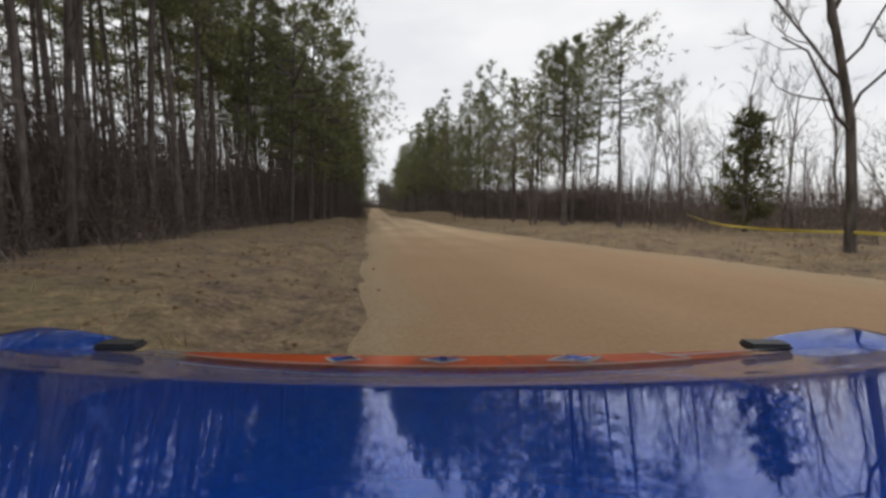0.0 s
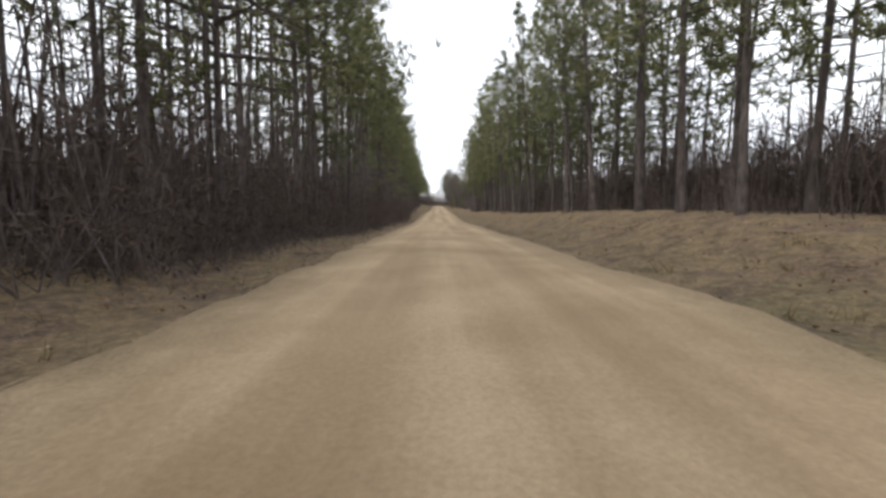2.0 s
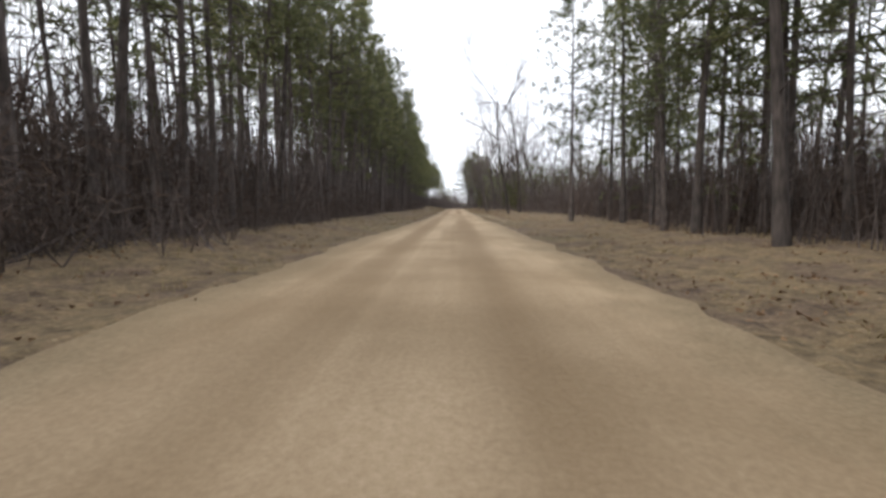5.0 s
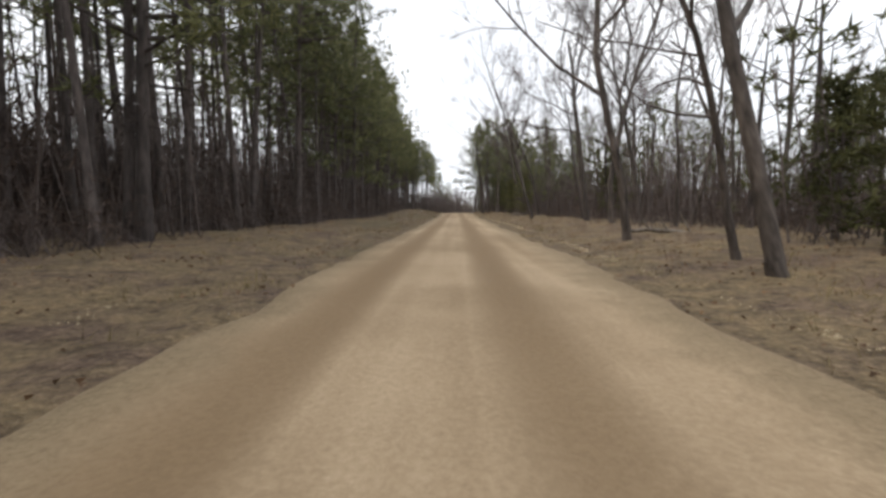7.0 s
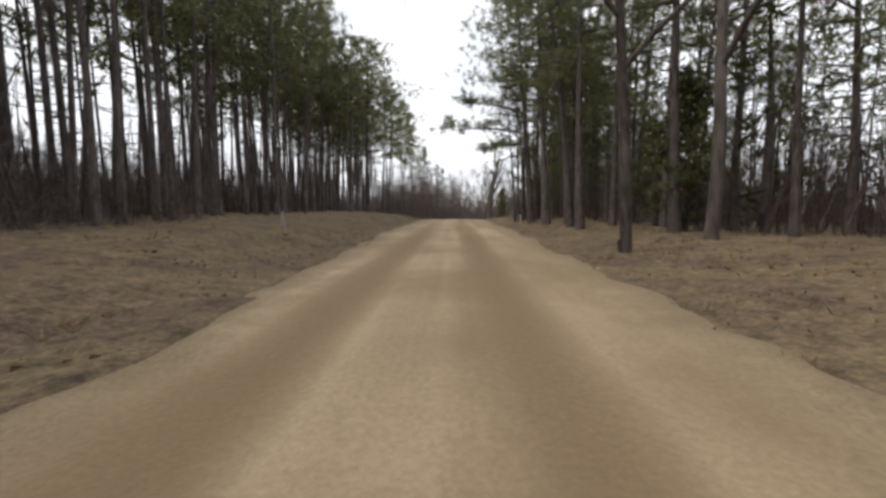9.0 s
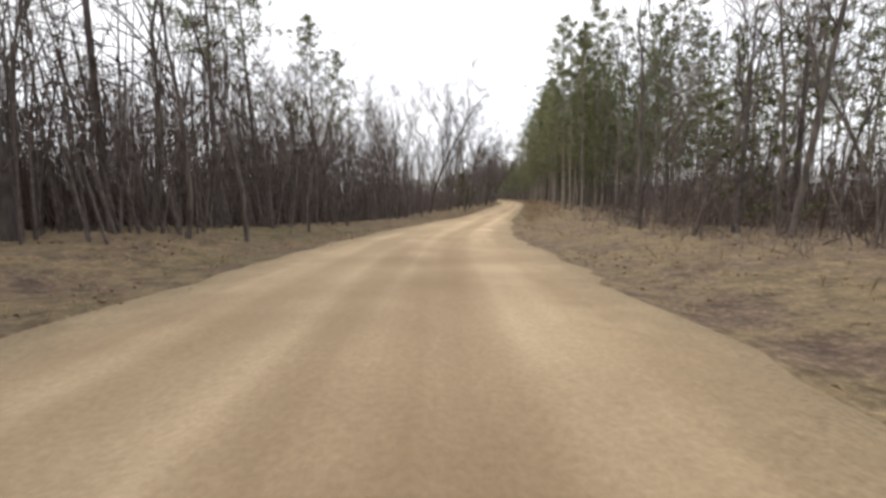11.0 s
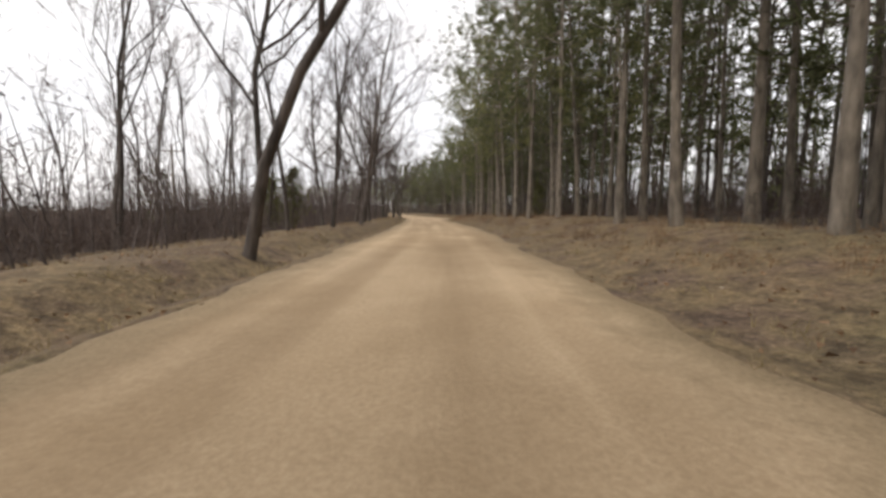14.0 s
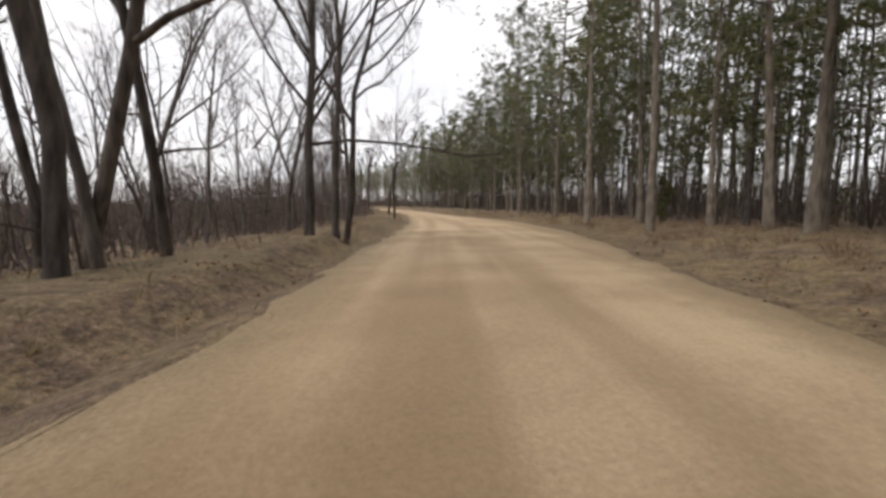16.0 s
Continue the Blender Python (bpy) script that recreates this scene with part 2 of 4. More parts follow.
GROUND = ground_material()
GRAVEL = gravel_material()
PINE_BARK = simple("pine_bark", (0.050, 0.042, 0.040), (0.150, 0.124, 0.114), 9, stretch=(1, 1, 0.25), bump=0.8, dist=0.03)
PALE_BARK = simple("pale_bark", (0.10, 0.085, 0.068), (0.28, 0.24, 0.195), 8, stretch=(1, 1, 0.25), bump=0.8, dist=0.03)
OAK_BARK = simple("grey_bark", (0.040, 0.033, 0.029), (0.15, 0.125, 0.11), 8, stretch=(1, 1, 0.2), bump=0.8, dist=0.03)
TWIG = simple("twig", (0.070, 0.056, 0.052), (0.18, 0.145, 0.132), 5, bump=0)
NEEDLES = leafy("pine_needles", (0.078, 0.088, 0.048), (0.265, 0.270, 0.140), through_light=0.42)
CEDAR = leafy("cedar_foliage", (0.062, 0.068, 0.030), (0.21, 0.205, 0.095))
BRUSH = leafy("dead_brush", (0.054, 0.042, 0.043), (0.150, 0.115, 0.108), through_light=0.3)
STRAW = leafy("dry_grass", (0.16, 0.12, 0.06), (0.40, 0.33, 0.19), through_light=0.2)
LEAF = leafy("fallen_leaves", (0.12, 0.072, 0.045), (0.34, 0.215, 0.135), through_light=0.1)
GRIT = simple("pale_grit", (0.26, 0.20, 0.115), (0.54, 0.44, 0.29), 5, bump=0.8, dist=0.03)
STONE = simple("limestone", (0.30, 0.25, 0.19), (0.58, 0.51, 0.42), 12)
ROTTEN = simple("weathered_wood", (0.10, 0.085, 0.07), (0.30, 0.26, 0.22), 10, stretch=(1, 1, 0.2))
WHITE_POST = simple("weathered_white_paint", (0.42, 0.40, 0.35), (0.62, 0.60, 0.54), 10)
TAPE = simple("yellow_tape", (0.62, 0.50, 0.08), (0.78, 0.66, 0.14), 4, rough=0.4, bump=0)
BLUE = paint_material("blue_car_paint", (0.014, 0.155, 0.76))
ORANGE = paint_material("orange_vinyl", (0.80, 0.14, 0.03), 0.4)
WHITE = paint_material("white_vinyl", (0.75, 0.75, 0.75), 0.4)
BLACK = simple("black_plastic", (0.012, 0.012, 0.013), (0.03, 0.03, 0.03), 20, rough=0.5, bump=0.1)
RUBBER = simple("tyre_rubber", (0.015, 0.015, 0.015), (0.05, 0.045, 0.04), 20, rough=0.85, bump=0.2)
GOLD = simple("gold_wheel_paint", (0.45, 0.32, 0.10), (0.55, 0.40, 0.14), 10, rough=0.35, bump=0, metallic=0.6)
GLASS, _n, _l, _b = material("dark_glass", 0.03)
_b.inputs["Base Color"].default_value, _b.inputs["Coat Weight"].default_value = (0.02, 0.025, 0.03, 1), 1.0

# ---------------------------------------------------------------- mesh helpers


class Soup:
    """Gathers triangles as numpy blocks and makes one mesh of them."""

    def __init__(self):
        self.v, self.f, self.n = [], [], 0

    def add(self, v, f):
        v, f = np.asarray(v, float), np.asarray(f, int)
        self.v.append(v)
        self.f.append(f + self.n)
        self.n += len(v)

    def arrays(self):
        return np.concatenate(self.v), np.concatenate(self.f)

    def mesh(self, name, mat, smooth_shade=True):
        v, f = self.arrays()
        me = bpy.data.meshes.new(name)
        me.vertices.add(len(v))
        me.vertices.foreach_set("co", v.ravel())
        me.loops.add(f.size)
        me.loops.foreach_set("vertex_index", f.ravel())
        me.polygons.add(len(f))
        me.polygons.foreach_set("loop_start", np.arange(0, f.size, 3))
        if smooth_shade:
            me.polygons.foreach_set("use_smooth", np.ones(len(f), bool))
        me.update(calc_edges=True)
        me.materials.append(mat)
        return me


def tube(soup, pts, radii, n=5):
    pts = np.asarray(pts, float)
    d = np.gradient(pts, axis=0)
    d /= np.linalg.norm(d, axis=1)[:, None] + 1e-9
    ref = np.array((1.0, 0, 0)) if abs(d[0][0]) < 0.8 else np.array((0, 1.0, 0))
    a = np.cross(d, ref)
    a /= np.linalg.norm(a, axis=1)[:, None] + 1e-9
    b = np.cross(d, a)
    k = np.arange(n) * 2 * math.pi / n
    v = (pts[:, None] + np.asarray(radii)[:, None, None] * (np.cos(k)[None, :, None] * a[:, None] + np.sin(k)[None, :, None] * b[:, None])).reshape(-1, 3)
    f = []
    for i in range(len(pts) - 1):
        for j in range(n):
            p, q = i * n + j, i * n + (j + 1) % n
            f += [(p, q, q + n), (p, q + n, p + n)]
    soup.add(v, f)


def blades(soup, rng, centre, count, length, width, up=0.15, flat=1.0):
    """Narrow triangles that spread from a point."""
    d = rng.normal(size=(count, 3))
    d[:, 2] = d[:, 2] * flat + up
    d /= np.linalg.norm(d, axis=1)[:, None]
    side = np.cross(d, rng.normal(size=(count, 3)))
    side /= np.linalg.norm(side, axis=1)[:, None]
    ln = length * rng.uniform(0.6, 1.25, (count, 1))
    foot = np.broadcast_to(centre, d.shape)
    v = np.stack([foot + side * width, centre + d * ln, foot - side * width], 1).reshape(-1, 3)
    soup.add(v, np.arange(count)[:, None] * 3 + (0, 1, 2))


def link(name, mesh, parent=None, label=""):
    ob = new(name, mesh)
    ob.parent = parent
    if label:
        ob["label"] = label
    return ob


def part(name, bm, mat, parent, label="", smooth_shade=False):
    me = bpy.data.meshes.new(name)
    bm.to_mesh(me)
    bm.free()
    me.materials.append(mat)
    if smooth_shade:
        for p in me.polygons:
            p.use_smooth = True
    return link(name, me, parent, label)


def spread(template, places, rng, tilt=0.05):
    """Copies of (verts, faces) joined: places are rows of x, y, z, size."""
    v, f = template
    places = np.asarray(places, float)
    k = len(places)
    a = rng.uniform(0, 2 * math.pi, k)
    c, s = np.cos(a)[:, None], np.sin(a)[:, None]
    x = v[None, :, 0] * c - v[None, :, 1] * s
    y = v[None, :, 0] * s + v[None, :, 1] * c
    z = np.broadcast_to(v[None, :, 2], x.shape)
    x = x + z * rng.normal(0, tilt, (k, 1))
    y = y + z * rng.normal(0, tilt, (k, 1))
    size = places[:, 3:4]
    allv = np.stack([x * size + places[:, 0:1], y * size + places[:, 1:2], z * size + places[:, 2:3]], -1).reshape(-1, 3)
    allf = (f[None] + (np.arange(k) * len(v))[:, None, None]).reshape(-1, 3)
    return allv, allf


# ---------------------------------------------------------------- tree kinds


def pine_parts(seed, height, crown_from, reach, radius, branches=64, tufts=6, per_tuft=7, needle=0.36, sides=7, lean=0.25, dead=16, width=0.026, light=False, big=()):
    rng = np.random.default_rng(seed)
    trunk, crown = Soup(), Soup()
    hs = np.linspace(0, 1, 9)
    bow = rng.normal(0, lean, 2)
    pts = np.stack([bow[0] * np.sin(hs * 2.2) * hs, bow[1] * np.sin(hs * 1.7) * hs, hs * height], 1)
    rad = radius * (1 - 0.86 * hs) + radius * 0.35 * np.exp(-hs * 40)
    tube(trunk, pts, rad, sides)

    def at(h):
        return np.array([np.interp(h, hs, pts[:, k]) for k in range(3)])

    for k in range(dead):
        h = rng.uniform(0.15, crown_from)
        p, a = at(h), rng.uniform(0, 6.3)
        ln = rng.uniform(0.3, 1.5)
        e = p + ln * np.array((math.cos(a), math.sin(a), rng.uniform(-0.25, 0.2)))
        if light:
            trunk.add([p - (0, 0, 0.025), p + (0, 0, 0.025), e], [(0, 1, 2)])
        else:
            tube(trunk, [p, (p + e) / 2 + (0, 0, 0.05), e], [0.022, 0.014, 0.005], 3)
    for k in range(branches):
        g = (k + rng.uniform(0, 1)) / branches
        h = crown_from + (0.985 - crown_from) * g
        prof = math.sin(min(1, (g + 0.18) / 0.55) * math.pi / 2) * (1 - max(0, g - 0.35) / 0.65 * 0.86)
        ln = reach * prof * rng.uniform(0.55, 1.2)
        a = rng.uniform(0, 6.3)
        rise_ = rng.uniform(-0.10, 0.30) + 0.55 * g
        p = at(h)
        out = np.array((math.cos(a), math.sin(a), rise_))
        e = p + out * ln
        m = p + out * ln * 0.5 - (0, 0, 0.06 * ln)
        if light:
            trunk.add([p - (0, 0, 0.04), p + (0, 0, 0.04), e], [(0, 1, 2)])
        else:
            tube(trunk, [p, m, e], [0.02 + 0.012 * ln, 0.016, 0.005], 3)
        for j in range(tufts):
            q = rng.uniform(0.35, 1.05)
            c = p + out * ln * q + rng.normal(0, 0.08 + 0.085 * ln, 3) * (1, 1, 0.55)
            blades(crown, rng, c, per_tuft, needle, width, up=0.25)
    for h, a, up, ln in big:
        p = at(h / height)
        out = np.array((math.cos(radians(a)) * math.cos(radians(up)), math.sin(radians(a)) * math.cos(radians(up)), math.sin(radians(up))))
        bow_ = np.array((0, 0, 0.05 * ln))
        tube(trunk, [p, p + out * ln * 0.35 + bow_, p + out * ln * 0.7 + bow_, p + out * ln], [0.085, 0.065, 0.04, 0.01], 6)
        for j in range(16):
            q = rng.uniform(0.3, 1.0)
            c = p + out * ln * q + bow_
            side = rng.normal(size=3) * (0.8, 0.8, 0.25) + (0, 0, 0.25) + out * 0.4
            e = c + side * rng.uniform(0.5, 1.1)
            tube(trunk, [c, e], [0.018, 0.005], 3)
            for i in range(7 if q > 0.45 else 1):
                blades(crown, rng, c + (e - c) * rng.uniform(0.4, 1.1) + rng.normal(0, 0.12, 3), per_tuft, needle, width, up=0.25)
    blades(crown, rng, at(0.99), 14, 0.6, 0.09, up=0.8)
    return trunk, crown


def bare_parts(seed, height, radius, fork=0.38, spreadness=0.55, depth=3, lean=(0, 0), twigs=9, sides=7, stems=1, limbs=4, light=False, big=(), sway=0.095):
    """A leafless broadleaf tree: trunk with main limbs, and the finer branches."""
    rng = np.random.default_rng(seed)
    trunk, fine = Soup(), Soup()

    def grow(p, d, ln, r, level):
        steps = (6, 5, 4, 3)[level] if not light else (5, 2, 1, 1)[level]
        pts, rad = [p], [r]
        for k in range(steps):
            d = d + rng.normal(0, (sway if level == 0 else 0.15 + 0.02 * level) * (5 / steps) ** 0.5, 3) + (0, 0, 0.05 * level)
            d = d / np.linalg.norm(d)
            p = p + d * ln / steps
            pts.append(p)
            rad.append(r * (1 - 0.62 * (k + 1) / steps))
        n = sides if level == 0 else (5 if level == 1 and not light else 3 + (level == 2 and not light))
        tube(trunk if level < 2 else fine, pts, rad, n)
        pts = np.array(pts)
        if level >= depth:
            for k in range(twigs):
                q = rng.uniform(0.15, 1.0) * steps
                i = min(int(q), steps - 1)
                s_ = pts[i] + (pts[i + 1] - pts[i]) * (q - i)
                way = d + rng.normal(0, 0.65, 3) + (0, 0, 0.25)
                way *= ln * rng.uniform(0.3, 0.75) / np.linalg.norm(way)
                w = np.cross(way, rng.normal(size=3))
                w *= (0.007 if not light else 0.012) / np.linalg.norm(w)
                fine.add([s_ - w, s_ + w, s_ + way], [(0, 1, 2)])
            return
        if level == 0:
            hs = pts[:, 2]
            for h, a, up, length in big:
                s_ = np.array([np.interp(h, hs, pts[:, j]) for j in range(3)])
                way = np.array((math.cos(radians(a)) * math.cos(radians(up)), math.sin(radians(a)) * math.cos(radians(up)), math.sin(radians(up))))
                grow(s_, way, length, np.interp(h, hs, rad) * (0.72 if length > 7 else 0.46), 1)
        kids = limbs + 1 if level == 0 else rng.integers(3, 6)
        for k in range(kids):
            q = rng.uniform(0.35, 1.0) if level else fork + (1 - fork) * (k + 0.5) / kids
            i = min(int(q * steps), steps - 1)
            s_ = pts[i] + (pts[i + 1] - pts[i]) * (q * steps - i)
            side = rng.normal(size=3)
            side -= d * side.dot(d)
            side /= np.linalg.norm(side)
            way = d * (1 - spreadness * 0.5) + side * spreadness * rng.uniform(0.7, 1.4) + (0, 0, 0.15)
            way /= np.linalg.norm(way)
            grow(s_, way, ln * rng.uniform(0.38, 0.62) * (1.05 - 0.25 * q), max(0.008, r * (1 - 0.6 * q) * rng.uniform(0.45, 0.7)), level + 1)

    for k in range(stems):
        a = 6.28 * k / max(1, stems) + rng.uniform(0, 1)
        off = np.array((math.cos(a), math.sin(a), 0)) * (0.35 if stems > 1 else 0)
        d = np.array((lean[0] + off[0] * 0.35, lean[1] + off[1] * 0.35, 1.0))
        start = off + (0, 0, -0.15)
        tube(trunk, [start, start + d * 0.16, start + d * 0.5], [radius * 1.5, radius * 1.2, radius * 0.93], sides)
        grow(start + d * 0.15, d / np.linalg.norm(d), height * (0.72 if stems == 1 else 0.62) * rng.uniform(0.9, 1.05), radius, 0)
    return trunk, fine


def cedar_parts(seed, height, reach, branches=70, tufts=5, from_=0.06):
    rng = np.random.default_rng(seed)
    trunk, crown = Soup(), Soup()
    tube(trunk, [(0, 0, -0.1), (0.05, 0, height * 0.5), (0, 0.03, height * 0.96)], [0.05 + height * 0.012, 0.03 + height * 0.006, 0.01], 6)
    for k in range(branches):
        g = (k + rng.uniform(0, 1)) / branches
        ln = reach * (0.35 + 0.65 * min(1, (1 - g) * 1.25)) * rng.uniform(0.6, 1.15) * (0.75 if g < 0.12 else 1)
        a = rng.uniform(0, 6.3)
        p = np.array((0, 0, height * (from_ + (0.96 - from_) * g)))
        out = np.array((math.cos(a), math.sin(a), 0.45))
        e = p + out * ln
        tube(trunk, [p, e], [0.02, 0.004], 3)
        for j in range(tufts):
            c = p + out * ln * rng.uniform(0.25, 1.05) + rng.normal(0, 0.13, 3)
            blades(crown, rng, c, 9, 0.30, 0.030, up=0.35)
    return trunk, crown


def make_tree(name, soups, mats, label, category, group):
    root = new(name)
    tagged(root, label, category, group)
    link("trunk", soups[0].mesh("trunk", mats[0]), root)
    link("crown", soups[1].mesh("crown", mats[1], False), root)
    return root

# ---------------------------------------------------------------- ground and road


def sheet(name, rows, mat, lanes=None):
    """A mesh from rows of points, all of one length."""
    pts = np.array(rows, float)
    r, c = pts.shape[:2]
    me = bpy.data.meshes.new(name)
    k = np.arange(r * c).reshape(r, c)
    f = np.stack([k[:-1, :-1], k[:-1, 1:], k[1:, 1:], k[1:, :-1]], -1).reshape(-1, 4)
    me.vertices.add(r * c)
    me.vertices.foreach_set("co", pts.ravel())
    me.loops.add(f.size)
    me.loops.foreach_set("vertex_index", f.ravel())
    me.polygons.add(len(f))
    me.polygons.foreach_set("loop_start", np.arange(0, f.size, 4))
    me.polygons.foreach_set("use_smooth", np.ones(len(f), bool))
    me.update(calc_edges=True)
    if lanes is not None:
        at = me.attributes.new("lane", "FLOAT_VECTOR", "POINT")
        at.data.foreach_set("vector", np.array(lanes, float).ravel())
    me.materials.append(mat)
    return new(name, me)


near_cols = list(np.arange(-12, 12.01, 0.4))
far_cols = [13, 14, 15.5, 17, 19, 21.5, 24.5, 28, 33, 40, 50, 62, 78, 100]
out_cols = [160, 260, 450, 800, 1600]
COLS = [-c for c in reversed(out_cols)] + [-c for c in reversed(far_cols)] + near_cols + far_cols + out_cols
ground_rows = []
for i in range(-1, _count + 1):
    s = S_MIN + min(max(i, 0), _count - 1) * STEP
    more = -1600 if i < 0 else (1600 if i == _count else 0)
    row = []
    for u in COLS:
        w = max(-100, min(100, u))
        p = ground(s, w)
        row.append((p.x + (u - w), p.y + more, p.z))
    ground_rows.append(row)
tagged(sheet("ground", ground_rows, GROUND), "dry grass verge and brown leaf litter under the trees", "ground", kind="structure")

road_rows, road_lanes = [], []
s = S_MIN
while s <= S_MAX:
    l, r = half_left(s), half_right(s)
    l2 = l + 0.32 * noise.noise((s * 0.5, 1.7, 0)) + 0.24 * noise.noise((s * 1.9, 5.7, 0))
    r2 = r + 0.32 * noise.noise((s * 0.5, 7.7, 0)) + 0.24 * noise.noise((s * 1.9, 8.7, 0))
    row, lane = [], []
    for k in range(25):
        q = -1 + k / 12
        u = q * (l2 if q < 0 else r2)
        x, y, z = across(s, u)
        z += 0.05 * (1 - q * q) - 0.015 + 0.018 * noise.noise((u * 1.3, s * 0.25, 2)) - 0.024 * math.exp(-((abs(u + 0.15) - 1.0) / 0.3) ** 2)
        row.append((x, y, z))
        lane.append((u, s, abs(q)))
    for side, w in ((0, -l2 - 0.4), (1, r2 + 0.4)):
        x, y, z = across(s, w)
        row.insert(len(row) * side, (x, y, z - 0.2))
        lane.insert(len(lane) * side, (w, s, 1.15))
    road_rows.append(row)
    road_lanes.append(lane)
    s += 0.5
tagged(sheet("road", road_rows, GRAVEL, road_lanes), "tan gravel road with worn wheel tracks", "road", kind="structure")


# ---------------------------------------------------------------- trees
rng = np.random.default_rng(7)
taken = set()


def plant(protos, s, u, size=1.0, tall=1.0, turn=None, lean=(0.0, 0.0)):
    """Stands the kind itself at its first place, and copies of it at the others. lean: degrees along, degrees to the right."""
    proto = protos[int(rng.integers(len(protos)))]
    p = ground(s, u, 0.06)
    turn = float(rng.uniform(0, 360)) if turn is None else turn
    m = Matrix.Translation(p) @ pose(0, 0, 0, -lean[0], lean[1], -bend(s)) @ pose(0, 0, 0, 0, 0, turn)
    if proto.name in taken:
        ob = copy_thing(proto, m)
    else:
        taken.add(proto.name)
        ob, proto.matrix_basis = proto, m
    ob.scale = (size, size, size * tall)
    return ob


def pines(seeds, height, crown_from, reach, radius, bark, label, group, **more):
    return [make_tree("pine_tree", pine_parts(k, height * (0.94 + 0.04 * (k % 4)), crown_from, reach, radius, branches=48, per_tuft=8, **{"tufts": 12, **more}), (bark, NEEDLES),
                      label, "pine tree", group) for k in seeds]


LEFT_PINES = pines((1, 2, 3, 4, 5), 17.5, 0.46, 2.9, 0.135, PINE_BARK, "tall dark pine with dead lower branches at the forest edge", "pines of the dense plantation", dead=26, tufts=10)
RIGHT_PINES = pines((11, 12, 13, 14), 17.0, 0.30, 3.4, 0.145, PINE_BARK, "tall green pine with bare lower trunk on the grassy bank", "pines on the bank", dead=12)
PALE_PINES = pines((21, 22, 23, 24), 18.5, 0.29, 3.2, 0.14, PALE_BARK, "tall straight pine with pale grey trunk and high crown", "pale-trunked pines", dead=7)
OAKS = [make_tree("bare_tree", bare_parts(k, 15 + k % 3, 0.14, 0.24 + 0.06 * (k % 3), 0.5 + 0.08 * (k % 4), limbs=7, twigs=11), (OAK_BARK, TWIG), "leafless grey-barked broadleaf tree beside the road",
                  "bare tree", "leafless trees along the verge") for k in (31, 32, 33, 34, 35, 36)]
SLIM = [make_tree("bare_tree", bare_parts(k, 12, 0.085, 0.4, 0.42, limbs=5), (OAK_BARK, TWIG), "slender leafless young tree at the wood's edge",
                  "bare tree", "slender leafless trees") for k in (41, 42, 43, 44)]
CEDARS = [make_tree("cedar_tree", cedar_parts(k, 4.6, 1.25), (PINE_BARK, CEDAR), "olive-green cedar with foliage down to the ground",
                    "cedar tree", "small cedars") for k in (51, 52, 53)]


EDGE_PINES = pines((6, 7, 8), 16.5, 0.20, 3.9, 0.15, PINE_BARK, "bushy pine whose long limbs overhang the road's verge", "bushy pines at the edge", dead=14)


LONG_PINES = pines((9, 10, 16), 16.5, 0.20, 5.6, 0.11, PINE_BARK, "wide pine with long drooping limbs over the road's edge", "bushy pines at the edge", dead=14, tufts=22)
HIGH_PINES = pines((17, 18), 17, 0.50, 5.0, 0.16, PINE_BARK, "slim pine with long level limbs high over the road", "pines by the crest", dead=18, tufts=18)


def left_front(s):
    return -(10.2 - 4.7 * smooth(22, 78, s) + 1.4 * smooth(104, 124, s) + 1.9 * smooth(140, 185, s) + 1.2 * smooth(225, 262, s))


def right_front(s):
    if s < 300:
        return 9.2 - 1.2 * smooth(40, 75, s)
    return 8.6 - 1.4 * smooth(365, 395, s) + 3.0 * smooth(445, 460, s)


# the first row of the plantation on one side, and of the pines on the other
s = -8.0
while s < 304:
    plant(LEFT_PINES, s, left_front(s) - rng.uniform(0, 1.6), rng.uniform(0.82, 1.12), lean=(rng.normal(0, 1), rng.normal(3.2, 1.3)))
    s += rng.uniform(2.7, 4.1)
s = 34.0
while s < 168:
    plant(RIGHT_PINES, s, right_front(s) + rng.uniform(-0.6, 1.8), rng.uniform(0.85, 1.12) * (0.68 + 0.30 * smooth(46, 80, s)), lean=(rng.normal(0, 1), rng.normal(-3.0, 1.3)))
    s += rng.uniform(2.2, 4.0)
s = 346.0
while s < 512:
    plant(PALE_PINES, s, right_front(s) + rng.uniform(-0.8, 2.2), rng.uniform(0.8, 1.12), lean=(rng.normal(0, 0.8), rng.normal(-2.6, 1.0)))
    s += rng.uniform(2.8, 4.6)

for s, u, size in ((30, -8.3, 1.25), (35, -7.7, 1.3), (41, -7.3, 1.25), (47, -7.2, 1.25), (53, -7.0, 1.25), (60, -6.6, 1.15), (67, -6.2, 1.1), (74, -6.0, 0.95), (226, -8.9, 1.0), (234, -8.8, 1.05), (243, -9.0, 1.0)):
    plant(LONG_PINES, s, u, size, lean=(0, 2))
for s, size in ((83, 0.85), (94, 0.8), (107, 0.72), (121, 0.75), (138, 0.8), (152, 0.9), (168, 1.1),
                (178, 1.2), (188, 1.2), (198, 1.2), (207, 1.25), (218, 1.2), (230, 1.2), (243, 1.1), (252, 0.95)):
    plant(EDGE_PINES, s, left_front(s) + 0.3 - 0.9 * smooth(85, 100, s) * (1 - smooth(160, 180, s)), size, lean=(0, 2))
for s, u, size in ((24.0, 9.3, 0.66), (26.5, 10.5, 0.66), (21.2, 11.2, 0.68), (283.5, 5.2, 0.66), (262, 8.4, 0.62), (256, 8.8, 0.6)):
    plant(HIGH_PINES, s, u, size, lean=(0, -3))
